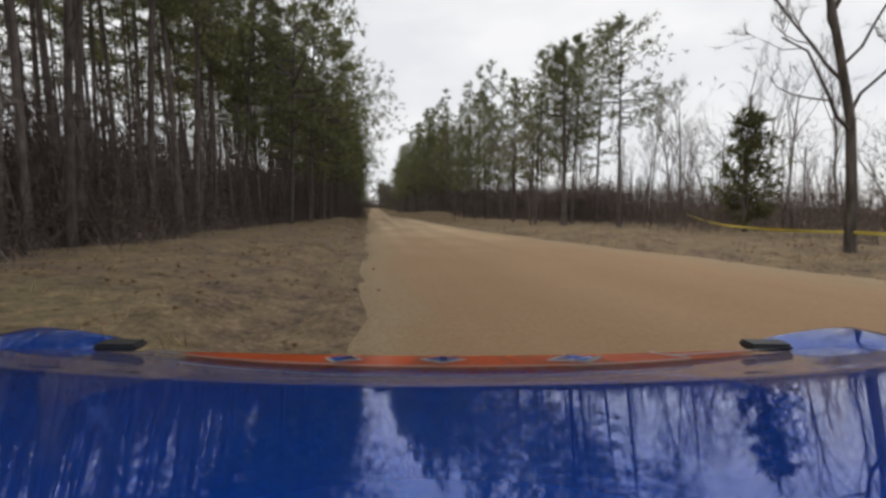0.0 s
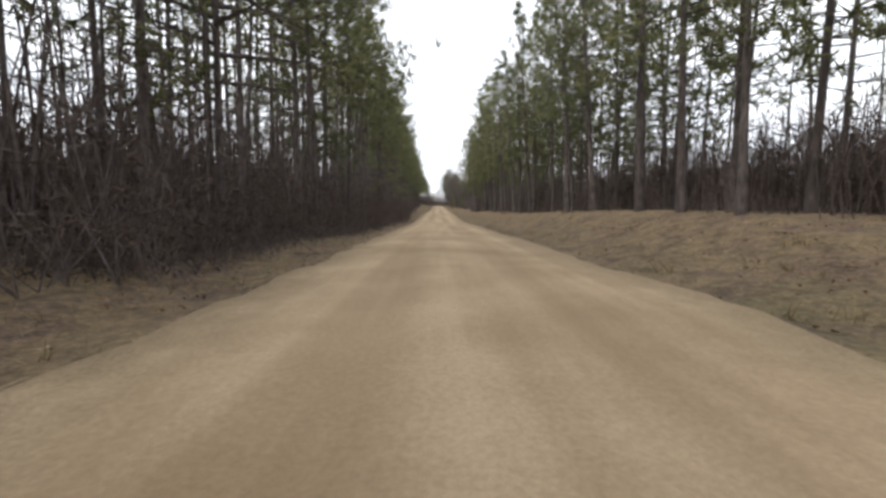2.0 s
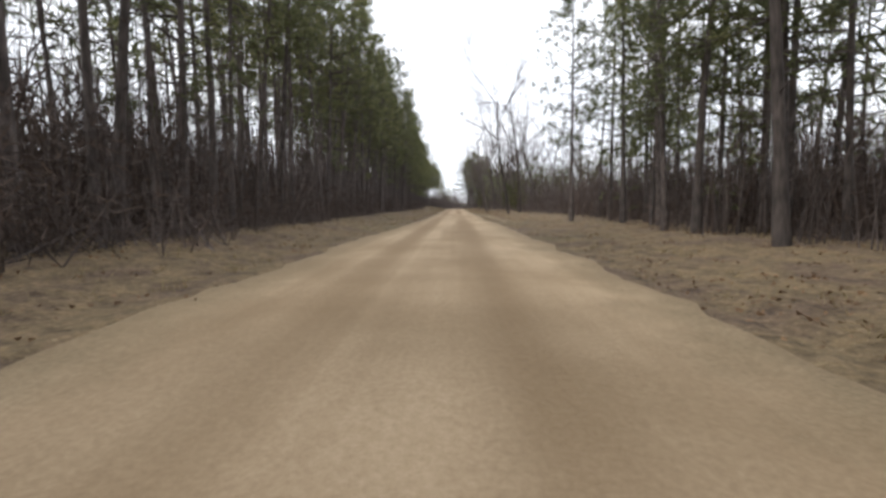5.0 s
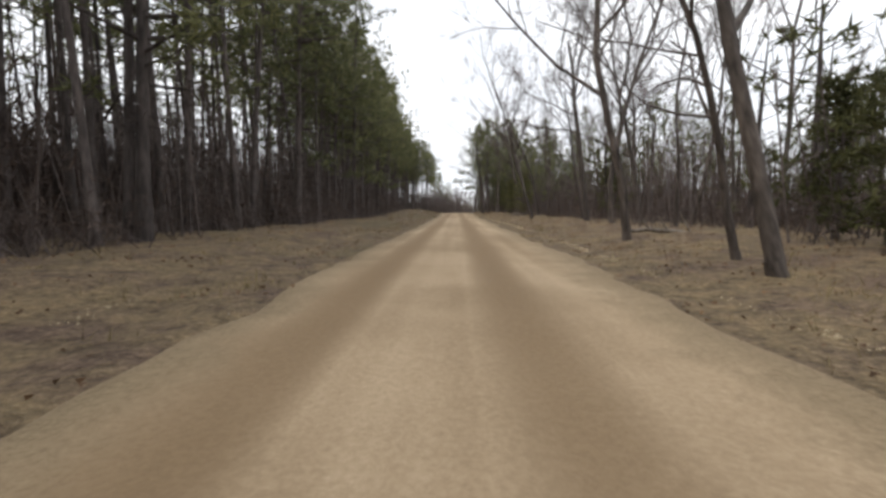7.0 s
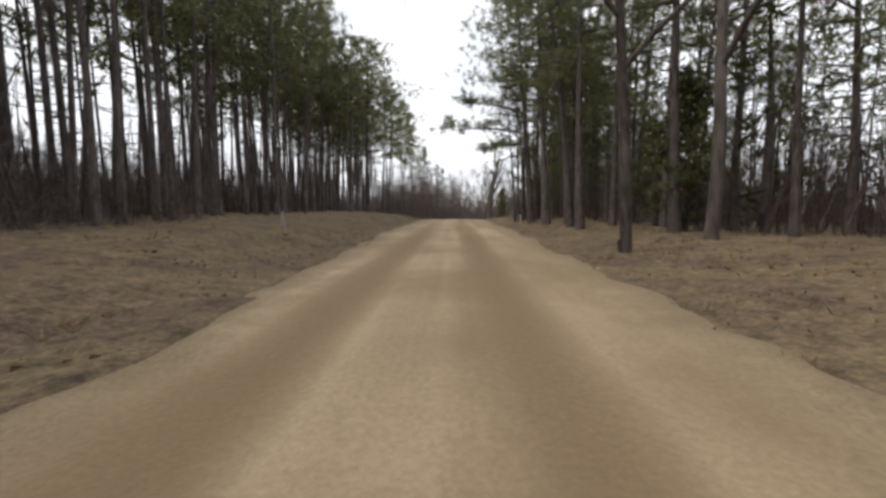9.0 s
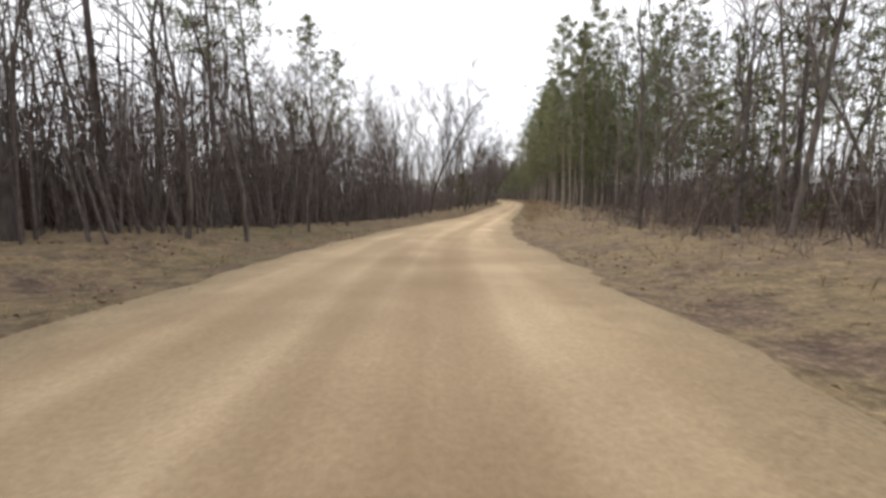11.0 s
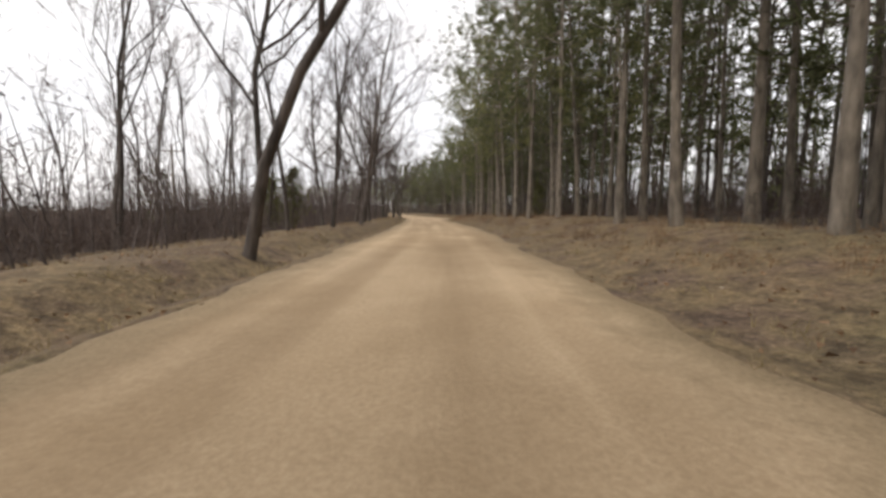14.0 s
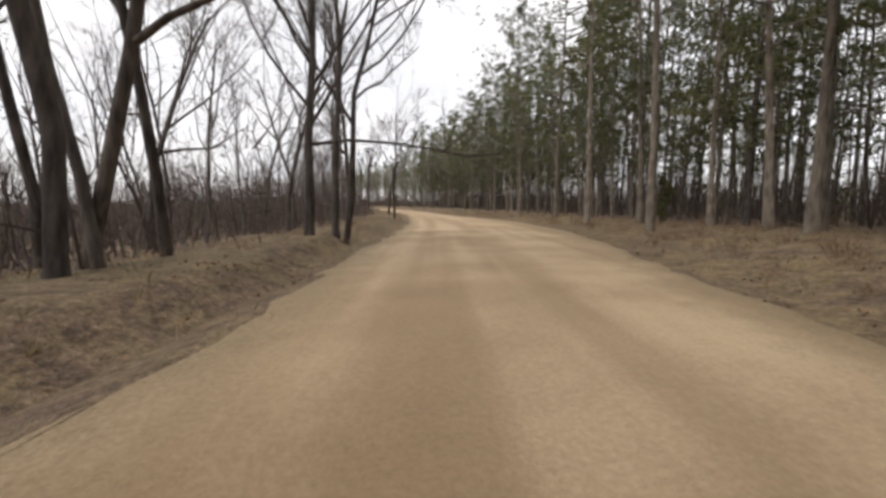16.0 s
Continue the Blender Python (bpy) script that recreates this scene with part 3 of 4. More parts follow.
# stout old pines by the crest, the first with a long limb over the road
STOUT_PINES = pines((101, 102, 103), 18, 0.46, 4.0, 0.22, PINE_BARK, "stout old pine with thick dark trunk beside the crest", "pines by the crest", dead=22, tufts=14)
LIMB_PINE = pines((104,), 18, 0.50, 4.2, 0.21, PINE_BARK, "stout leaning pine with a long limb reaching over the road", "pines by the crest", dead=22, tufts=14,
                  big=((5.9, 180, 6, 5.4), (7.2, 170, 16, 4.2), (5.2, 185, -4, 2.6)))
plant(LIMB_PINE, 279.0, 5.3, 1.0, turn=0, lean=(0, -5))
for s, u, size, lean in ((275.7, 5.5, 0.95, -3), (274.6, 6.4, 0.7, -2), (272.4, 6.0, 0.85, -5), (270.6, 5.9, 0.85, -3), (265.5, 7.4, 0.8, -3)):
    plant(STOUT_PINES, s, u, size, lean=(0, lean))
for s, u, size in ((288, -9.0, 0.9), (291, -8.2, 0.95), (296, -7.6, 0.85), (301, -7.8, 0.8)):
    plant(HIGH_PINES, s, u, size, lean=(0, 2))
# single trees that stand out, by place
for s, u, size in ((27, 10.6, 0.76), (29, 12.4, 0.8), (31.5, 11.0, 0.62), (36, 12.0, 0.6), (28.5, 9.2, 0.72), (31.8, 8.7, 0.66), (29.4, 14.6, 0.8)):
    plant(RIGHT_PINES, s, u, size)
for s, u, size, lean in ((280.9, 6.4, 0.7, 0), (283, 4.8, 0.6, -2),
                         (240, 9.6, 0.5, 0), (246, 9.0, 0.52, 0), (252, 9.4, 0.62, 0), (257, 8.2, 0.62, 0)):
    plant(RIGHT_PINES, s, u, size, lean=(0, lean))
for s, u, size in ((271, 7.5, 0.95), (269, 8.8, 0.9), (273, 9.5, 1.0), (279, 8.2, 0.9), (281, 10, 0.95), (266, 9.6, 0.9), (284.5, 8.6, 0.85), (276, 7.0, 0.9), (259, 9.4, 0.55), (255, 10.5, 0.55)):
    plant(RIGHT_PINES, s, u, size)
for s, u, size in ((418.5, 6.3, 1.05), (421.5, 9.0, 0.95), (418, 10.2, 1.0), (431, 8.4, 1.2), (437, 8.0, 0.9), (459.5, 10.0, 1.05), (456.5, 9.4, 1.0), (404, 9.5, 1.25), (362, 9.6, 1.25), (360.5, 11, 1.3)):
    plant(PALE_PINES, s, u, size)
for s, u, size, lean in ((25.7, 7.7, 0.55, -3),
                         (184.6, 7.3, 1.0, -2), (185.6, 6.2, 1.15, -5), (202.3, 5.1, 0.95, -17), (204, 5.6, 0.62, -6), (208.6, 5.4, 0.92, -7), (216.3, 7.8, 1.0, -4), (216, 9.2, 0.8, 3),
                         (229, 6.2, 0.8, -9), (233, 7.0, 1.05, -10), (238, 8.6, 0.9, -5), (262, 4.4, 1.05, -13), (262.3, 6.6, 1.2, 2), (194, 8.4, 0.85, 0), (189, 10, 0.9, 0),
                         (286.4, 7.4, 0.9, 0),
                         (357, -5.4, 1.0, 4), (358.3, -5.7, 0.95, 1), (357.6, -4.4, 0.6, 2), (365, -4.2, 0.85, 1), (351, -6.2, 1.05, 2), (378, -4.8, 0.9, 3),
                         (382.4, -4.9, 1.15, 2), (384.8, -5.9, 1.0, 4), (385.6, -6.3, 0.8, 1), (387.6, -4.6, 0.95, 9), (387.2, -5.2, 0.7, 2), (388.4, -4.3, 0.75, 6), (392, -3.9, 1.0, 1), (390, -4.6, 1.05, 4), (395.5, -5.4, 0.9, 2), (401.5, -4.2, 1.1, 8), (406, -6, 0.9, 3), (413, -5.2, 0.9, 2), (416.8, -4.4, 1.0, 1), (418, -7, 0.85, 0), (422, -5.6, 0.85, 6),
                         (425.6, -5.5, 1.0, 5), (428.9, -5.5, 1.05, -4), (429.8, -5.6, 0.95, 2), (445, -5.2, 0.9, 3), (453.8, -6.2, 1.05, 4), (455, -6.8, 0.95, 3), (456.5, -6.4, 0.85, 0),
                         (462.2, -4.3, 1.0, -2), (462, -3.9, 0.85, 4), (470, -5.4, 0.9, 0), (487, -4.2, 0.8, 0), (495, -5, 0.9, 2)):
    plant(OAKS, s, u, size, lean=(float(rng.normal(0, 1.5)), lean + (3.5 if u < 0 else -2)))
plant(CEDARS, 15.2, 13.3, 1.2, 0.95)
for s, u, size in ((203.5, 8.2, 0.9), (206, 9.2, 0.85), (191, 8.0, 0.8), (196, 9.0, 0.9), (225, 11, 1.0), (243, 7.8, 1.1), (249, 7.0, 0.95), (266, 8.0, 1.15), (270, 9, 1.0), (289, 9.4, 1.0), (294, 8.4, 0.9),
                   (298, 9.6, 1.1), (304, 6.0, 0.8), (390, -9.6, 1.5), (388.5, -8.2, 0.7), (420, -9.5, 0.9), (423, -12, 0.9), (436, 7.4, 0.4), (421, 7.6, 0.55), (470, 11.5, 0.6)):
    plant(CEDARS, s, u, size)
for k in range(100):
    side = rng.random()
    if side < 0.35:
        plant(SLIM, rng.uniform(172, 330), rng.uniform(7.5, 20), rng.uniform(0.7, 1.25), lean=(0, float(rng.normal(-2, 3))))
    else:
        plant(SLIM, rng.uniform(332, 560), -rng.uniform(5.6, 20), rng.uniform(0.7, 1.3), lean=(0, float(rng.normal(1, 3))))
for k in range(8):
    plant(SLIM, rng.uniform(4, 60), rng.uniform(11, 22), rng.uniform(0.7, 1.1))

# tall spreading pines by the last bend, and the plantation's end past the crest
rng, kept_rng = np.random.default_rng(19), rng
SPREADING = pines((25, 26, 27), 21, 0.36, 6.0, 0.125, PALE_BARK, "tall pale-trunked pine with wide crown reaching over the road", "pale-trunked pines", dead=6, tufts=20)
for s, u, size in ((386, 7.4, 1.0), (392.5, 6.9, 1.1), (399, 7.2, 1.1), (407, 6.9, 1.15), (415, 7.1, 1.1), (424, 6.6, 1.1), (433, 6.9, 1.15), (442, 6.7, 1.1), (451, 7.6, 1.1), (464, 7.7, 1.2), (473, 8.6, 1.2),
                   (482, 9.6, 1.1), (492, 9.4, 1.0), (503, 9.6, 0.9), (514, 9.2, 0.85), (526, 8.4, 0.85), (538, 7.4, 0.85), (549, 7.0, 0.85)):
    plant(SPREADING, s, u, size)
for s, u, size in ((305.5, -8.2, 0.95), (307.5, -9.5, 1.0), (310, -8.0, 0.95), (313, -8.6, 0.9), (316, -8.0, 0.9), (319, -8.8, 0.85), (322.5, -8.0, 0.75), (326, -8.6, 0.7), (330, -7.8, 0.62), (335, -8.2, 0.6)):
    plant(LEFT_PINES, s, u, size)
for s, u, size in ((288, 9.8, 0.72), (287.5, 12, 0.85), (291, 13.5, 0.8), (292.5, 10.6, 0.6), (296, 12, 0.66), (300, 9.4, 0.5), (305, 12, 0.6), (310, 13, 0.66), (299, 15, 0.8), (273, 9.2, 0.75), (276.5, 8.6, 0.7), (278, 11, 0.9), (281, 8.8, 0.7), (283.5, 10.5, 0.85), (286, 9, 0.6), (270, 10.5, 0.8), (267, 9, 0.62),
                   (232, 10.5, 0.42), (237, 9.2, 0.45), (242, 10.2, 0.5), (248, 9.8, 0.5), (254, 10.2, 0.66), (260, 9.4, 0.66), (251, 11.5, 0.75), (257, 12, 0.8), (263, 10.6, 0.75), (276, 7.7, 0.55), (273.5, 8.1, 0.55), (279.5, 7.6, 0.5), (282, 7.4, 0.5)):
    plant(EDGE_PINES, s, u, size)
for s, u, size in ((282.5, 6.3, 1.1), (284.5, 5.6, 1.0)):
    plant(HIGH_PINES, s, u, size)
for s, u, size in ((441.8, -7.8, 1.05), (444.5, -8.3, 0.95), (450, -8.6, 0.9), (457, -9.5, 0.9), (468, -8, 0.9), (449, -12, 1.0), (455, -14, 1.0), (464, -12, 0.95), (475, -10, 0.9), (480, -14, 1.0), (438, -11, 0.9)):
    plant(OAKS, s, u, size, lean=(0, rng.normal(0, 3)))
for k in range(13):
    plant(EDGE_PINES, 78 + 7 * k, right_front(100) + 1.0 + rng.uniform(0, 3.5), rng.uniform(0.55, 1.0), lean=(0, -2))
rng = kept_rng

for k in range(14):
    s = 350 + 10.5 * k
    plant(EDGE_PINES, s, right_front(s) + 2.0 + float(rng.uniform(0, 6)), float(rng.uniform(0.5, 0.85)))

# broken old tree at the crest
dead = make_tree("dead_tree", bare_parts(77, 8.6, 0.31, 0.34, 0.75, depth=2, limbs=5, twigs=2), (OAK_BARK, OAK_BARK), "broken dead tree with stubby bare limbs", "dead tree", "")
plant([dead], 306.5, 4.5, 1.4, turn=115)


# old leafless trees with great limbs: place, height, girth, lean, limbs as height, degrees round (0 is the road's right), degrees up, length
for seed, s, u, height, radius, lean, big in (
        (137, 7.8, 8.4, 14, 0.12, -1, ((2.9, 180, 42, 3.0), (3.3, 10, 40, 3.0), (4.0, 160, 48, 3.0), (4.4, 350, 45, 2.8), (5.0, 190, 50, 2.6), (5.6, 20, 50, 2.6))),
        (131, 221.3, 8.2, 15, 0.19, -6, ((5.4, 180, 14, 4.2), (6.4, 165, 30, 3.5), (7.2, 10, 45, 3.2))),
        (132, 359.9, -3.9, 16, 0.155, 1, ((4.2, 0, 48, 5.6), (6.5, 170, 50, 3.6))),
        (133, 370.8, -4.8, 13, 0.19, 4, ((1.6, 0, 66, 9.0), (4.4, 180, 35, 3.4), (5.2, 20, 50, 3.2))),
        (134, 438.7, -6.0, 12, 0.17, 0, ((3.2, 5, 32, 5.8), (3.4, 175, 58, 4.6), (4.2, 330, 62, 4.8))),
        (135, 461.2, -4.9, 13, 0.17, 1, ((2.9, 0, 38, 6.4), (3.4, 350, 52, 6.4), (4.0, 180, 40, 5.2), (4.6, 20, 62, 5.6), (5.4, 190, 55, 4.6))),
        (138, 248.4, 8.4, 15, 0.20, -7, ((4.6, 175, 40, 3.4), (5.6, 10, 35, 3.2), (6.4, 190, 45, 3.0))),
        (136, 285.0, 5.9, 14, 0.14, -5, ((3.3, 180, 10, 2.4), (5.2, 175, 40, 3.2), (6.0, 15, 40, 3.0)))):
    tree = make_tree("bare_tree", bare_parts(seed, height, radius, 0.55, 0.5, limbs=4, twigs=10, big=big, sway=0.045), (OAK_BARK, TWIG), "old leafless tree with heavy spreading limbs beside the road", "bare tree", "")
    plant([tree], s, u, 1.0, turn=0, lean=(0, lean + (3 if u < 0 else -2)))

# ---------------------------------------------------------------- deeper woods, joined


def joined(name, templates, places, mats, label, category, tilt=0.03):
    """places: rows of s, u, size. templates: pairs of soups. One mesh a material."""
    r = np.random.default_rng(len(places))
    world_places = np.array([(*ground(a, b, 0.1), c) for a, b, c in places])
    pick = r.integers(len(templates), size=len(places))
    me_v, me_f, me_m, at = [], [], [], 0
    for k, pair in enumerate(templates):
        rows = world_places[pick == k]
        if not len(rows):
            continue
        for j, soup in enumerate(pair):
            r2 = np.random.default_rng(1000 + k)
            v, f = spread(soup.arrays(), rows, r2, tilt)
            me_v.append(v)
            me_f.append(f + at)
            me_m.append(np.full(len(f), j))
            at += len(v)
    block = Soup()
    block.v, block.f = me_v, me_f
    me = block.mesh(name, mats[0], False)
    for m in mats[1:]:
        me.materials.append(m)
    me.polygons.foreach_set("material_index", np.concatenate(me_m).astype(np.int32))
    me.update()
    return tagged(new(name, me), label, category, kind="stuff")


def rows_behind(front, side, s0, s1, first, last, gap, step):
    out = []
    k = first
    while k < last:
        s = s0
        while s < s1:
            out.append((s, front(s) + side * (2.4 + k * gap + rng.uniform(-0.9, 0.9)), rng.uniform(0.8, 1.12)))
            s += step * rng.uniform(0.7, 1.3)
        k += 1
    return out


MID = [pine_parts(k, 17, 0.48, 2.6, 0.12, branches=22, tufts=5, per_tuft=7, needle=0.5, sides=5, dead=10, width=0.036, light=True) for k in (61, 62, 63)]
FAR = [pine_parts(k, 17, 0.44, 2.6, 0.12, branches=17, tufts=4, per_tuft=5, needle=0.65, sides=4, dead=6, width=0.052, light=True) for k in (64, 65, 66)]
MID_PALE = [pine_parts(k, 18, 0.20, 3.1, 0.12, branches=40, tufts=4, per_tuft=6, needle=0.52, sides=5, dead=3, width=0.046, light=True) for k in (67, 68, 69)]
joined("pine_forest", MID, rows_behind(left_front, -1, -20, 306, -1, 2, 1.9, 3.1) + rows_behind(left_front, -1, -20, 60, 0, 2, 2.6, 3.0) + rows_behind(left_front, -1, 160, 290, 0, 2, 2.7, 3.8), (PINE_BARK, NEEDLES), "dense dark pine plantation behind the forest edge", "forest")
joined("pine_forest", FAR, rows_behind(left_front, -1, -30, 320, 2, 3, 3.0, 3.4) + rows_behind(left_front, -1, -30, 306, 3, 5, 3.4, 3.8) + rows_behind(left_front, -1, 256, 312, 0, 4, 2.2, 2.3) + rows_behind(left_front, -1, 174, 236, 0, 2, 2.4, 2.5), (PINE_BARK, NEEDLES), "far rows of dark plantation pines", "forest")
joined("pine_forest", MID_PALE, rows_behind(right_front, 1, 50, 172, 0, 2, 3.2, 3.4), (PINE_BARK, NEEDLES), "green pine wood on the bank", "forest")
joined("pine_forest", FAR, rows_behind(right_front, 1, 52, 190, 3, 5, 3.4, 4.2), (PINE_BARK, NEEDLES), "far rows of green pines", "forest")
joined("pine_forest", MID, [(rng.uniform(228, 288), rng.uniform(10, 30), rng.uniform(0.42, 0.62)) for k in range(80)], (PINE_BARK, NEEDLES), "scattered pines among bare trees", "forest")
joined("pine_forest", FAR, [(rng.uniform(528, 745), rng.uniform(5.5, 70), rng.uniform(0.8, 1.1)) for k in range(260)], (PALE_BARK, NEEDLES), "pine wood where the road bends away", "forest")
joined("pine_forest", MID_PALE, rows_behind(right_front, 1, 345, 565, 0, 4, 2.9, 3.1) + rows_behind(right_front, 1, 508, 570, -1, 0, 2.6, 3.0), (PALE_BARK, NEEDLES), "pale-trunked pine wood", "forest")
joined("pine_forest", FAR, rows_behind(right_front, 1, 345, 640, 4, 8, 3.4, 3.8), (PALE_BARK, NEEDLES), "far rows of pale-trunked pines", "forest")
UNDER = [pine_parts(k, 9, 0.10, 2.0, 0.07, branches=18, tufts=4, per_tuft=6, needle=0.5, sides=4, dead=0, width=0.04, light=True) for k in (54, 55, 56)]
joined("young_pines", UNDER, [(s, right_front(s) + rng.uniform(5, 26), rng.uniform(0.5, 1.1)) for s in (rng.uniform(346, 600) for k in range(230))]
       + [(s, right_front(s) + rng.uniform(2, 16), rng.uniform(0.5, 1.0)) for s in (rng.uniform(82, 172) for k in range(80))], (PINE_BARK, NEEDLES), "green young pines growing under the tall ones", "forest")
LIGHT = [bare_parts(k, 13, 0.10, 0.35, 0.45, depth=2, sides=5, limbs=6, twigs=7, light=True) for k in (71, 72, 73, 74)]
places = [(rng.uniform(174, 345), rng.uniform(9.5, 50), rng.uniform(0.7, 1.2)) for k in range(210)]
places += [(rng.uniform(330, 700), -rng.uniform(8, 60), rng.uniform(0.6, 1.15)) for k in range(420)]
places += [(rng.uniform(-10, 60), rng.uniform(16, 60), rng.uniform(0.6, 1.0)) for k in range(70)]
places += [(rng.uniform(308, 385), -rng.uniform(7, 50), rng.uniform(0.7, 1.1)) for k in range(100)]
places += [(rng.uniform(318, 346), -rng.uniform(4.8, 18), rng.uniform(0.6, 0.85)) for k in range(60)]
places += [(rng.uniform(560, 720), rng.uniform(6, 50), rng.uniform(0.7, 1.1)) for k in range(120)]
places += [(rng.uniform(480, 740), -rng.uniform(4.6, 45), rng.uniform(0.6, 1.0)) for k in range(110)]
for k in range(110):
    side = 1 if rng.random() < 0.5 else -1
    places.append((rng.uniform(-60, 740), side * rng.uniform(48, 98), rng.uniform(0.8, 1.3)))
joined("bare_wood", LIGHT, places, (OAK_BARK, TWIG), "leafless broadleaf wood in winter", "forest", 0.06)

YOUNG = [cedar_parts(k, 5.5, 1.5, branches=17, tufts=3) for k in (75, 76, 78)]
places = [(rng.uniform(186, 335), rng.uniform(9.5, 42), rng.uniform(0.6, 1.6)) for k in range(210)]
places += [(rng.uniform(8, 60), rng.uniform(16, 50), rng.uniform(0.5, 1.1)) for k in range(20)]
places += [(rng.uniform(400, 640), -rng.uniform(14, 70), rng.uniform(0.6, 1.1)) for k in range(40)]
joined("young_evergreens", YOUNG, places, (PINE_BARK, CEDAR), "grey-green young evergreens in the thicket", "forest", 0.03)

# undergrowth: leafless saplings and dead brush


def sapling(seed):
    r = np.random.default_rng(seed)
    stems, leaves = Soup(), Soup()
    for k in range(3):
        b = np.array((*r.normal(0, 0.25, 2), 0))
        t = b + (r.normal(0, 0.4), r.normal(0, 0.4), r.uniform(2.0, 4.4))
        tube(stems, [b, t], [0.026, 0.006], 3)
        for j in range(4):
            p = b + (t - b) * r.uniform(0.3, 1)
            e = p + r.normal(0, 0.45, 3) + (0, 0, 0.45)
            stems.add([p - (0.011, 0, 0), p + (0.011, 0, 0), e], [(0, 1, 2)])
            blades(stems, r, p + (e - p) * 0.5, 2, 0.7, 0.013, up=0.5)
            if r.random() < 0.75:
                blades(leaves, r, e, 4, 0.14, 0.014, up=0.2)
    return stems, leaves


def brush(seed):
    r = np.random.default_rng(seed)
    stems, leaves = Soup(), Soup()
    for k in range(8):
        b = np.array((*r.normal(0, 0.4, 2), 0))
        t = b + (r.normal(0, 0.35), r.normal(0, 0.35), r.uniform(0.5, 1.7))
        blades(stems, r, b, 1, 1.3, 0.012, up=1.6)
        stems.add([b - (0.012, 0, 0), b + (0.012, 0, 0), t], [(0, 1, 2)])
        blades(leaves, r, t, 4, 0.26, 0.014, up=0.3)
        blades(leaves, r, (b + t) / 2, 4, 0.26, 0.014, up=0.3)
    return stems, leaves


SAPS, BRUSHES = [sapling(k) for k in (81, 82, 83, 84)], [brush(k) for k in (85, 86, 87)]
low, tall_ = [], []
for k in range(1500):
    s = rng.uniform(-15, 262)
    tall_.append((s, left_front(s) - rng.gamma(1.6, 3.2) + 0.3, rng.uniform(0.7, 1.9)))
for k in range(1500):
    s = rng.uniform(-15, 268)
    low.append((s, left_front(s) - rng.gamma(1.5, 2.4) + 0.6, rng.uniform(0.6, 1.4)))
for k in range(900):
    s = rng.uniform(-15, 262)
    low.append((s, left_front(s) + rng.uniform(-1.2, 0.7), rng.uniform(0.7, 1.6)))
for k in range(520):
    s = rng.uniform(62, 134)
    low.append((s, -rng.uniform(4.9, 6.6) - 0.5 * smooth(110, 120, s), rng.uniform(0.5, 1.5)))
for k in range(650):
    s = rng.uniform(44, 172)
    tall_.append((s, right_front(s) + rng.gamma(1.6, 4.0), rng.uniform(0.6, 1.2)))
for k in range(700):
    s = rng.uniform(40, 172)
    low.append((s, right_front(s) + rng.gamma(1.6, 4.0), rng.uniform(0.6, 1.2)))
for k in range(700):
    s = rng.uniform(172, 335)
    tall_.append((s, 7.6 + rng.gamma(1.7, 4.5), rng.uniform(0.6, 1.4)))
    low.append((s, 6.8 + rng.gamma(1.7, 4.5), rng.uniform(0.6, 1.3)))
for k in range(1000):
    s = rng.uniform(312, 640)
    tall_.append((s, -6.6 - rng.gamma(1.7, 7), rng.uniform(0.6, 1.4)))
for k in range(650):
    s = rng.uniform(345, 600)
    low.append((s, right_front(s) + 1.2 + rng.gamma(1.7, 4), rng.uniform(0.5, 1.1)))
    low.append((s, -6.0 - rng.gamma(1.7, 5), rng.uniform(0.6, 1.3)))
    tall_.append((s, right_front(s) + 3 + rng.gamma(1.7, 5), rng.uniform(0.5, 1.1)))
for k in range(250):
    tall_.append((rng.uniform(0, 45), 13 + rng.gamma(1.7, 5), rng.uniform(0.5, 1.0)))
    low.append((rng.uniform(4, 45), 10 + rng.gamma(1.7, 4), rng.uniform(0.4, 1.0)))
for k in range(240):
    tall_.append((rng.uniform(314, 346), -rng.uniform(6.4, 16), rng.uniform(1.1, 2.0)))
for k in range(420):
    s = rng.uniform(256, 306)
    tall_.append((s, left_front(s) - 3 - rng.gamma(1.8, 6), rng.uniform(0.6, 1.2)))


def thicket(seed):
    """A clump of crowded bare stems and dead boughs, deep in the wood."""
    r = np.random.default_rng(seed)
    a = Soup()
    for k in range(16):
        b = np.array((r.normal(0, 1.2), r.normal(0, 1.2), -0.1))
        blades(a, r, b, 1, r.uniform(3.0, 6.2), 0.040, up=6)
        for j in range(2):
            blades(a, r, b + (r.normal(0, 0.3), r.normal(0, 0.3), r.uniform(0.3, 4.0)), 1, 1.7, 0.028, up=0.8)
    return (a,)


rng, kept_rng = np.random.default_rng(23), rng
far_ = [(rng.uniform(455, 755), -rng.uniform(9, 80), rng.uniform(0.6, 1.1)) for k in range(1100)]
for k in range(1100):
    u = rng.uniform(12, 60)
    far_.append((rng.uniform(318, 460), -u, rng.uniform(0.45, 0.75) + 0.010 * (u - 11)))
far_ += [(rng.uniform(334, 400), -rng.uniform(12, 38), rng.uniform(0.8, 1.1)) for k in range(250)]
far_ += [(rng.uniform(560, 755), rng.uniform(6, 80), rng.uniform(0.6, 1.2)) for k in range(450)]
far_ += [(rng.uniform(345, 570), rng.uniform(17, 60), rng.uniform(0.6, 1.2)) for k in range(900)]
far_ += [(rng.uniform(560, 690), -rng.uniform(7, 34), rng.uniform(0.7, 1.3)) for k in range(450)]
for k in range(2600):
    s = rng.uniform(-25, 256)
    far_.append((s, left_front(s) - 3.5 - rng.gamma(1.6, 5.0), rng.uniform(0.7, 1.35)))
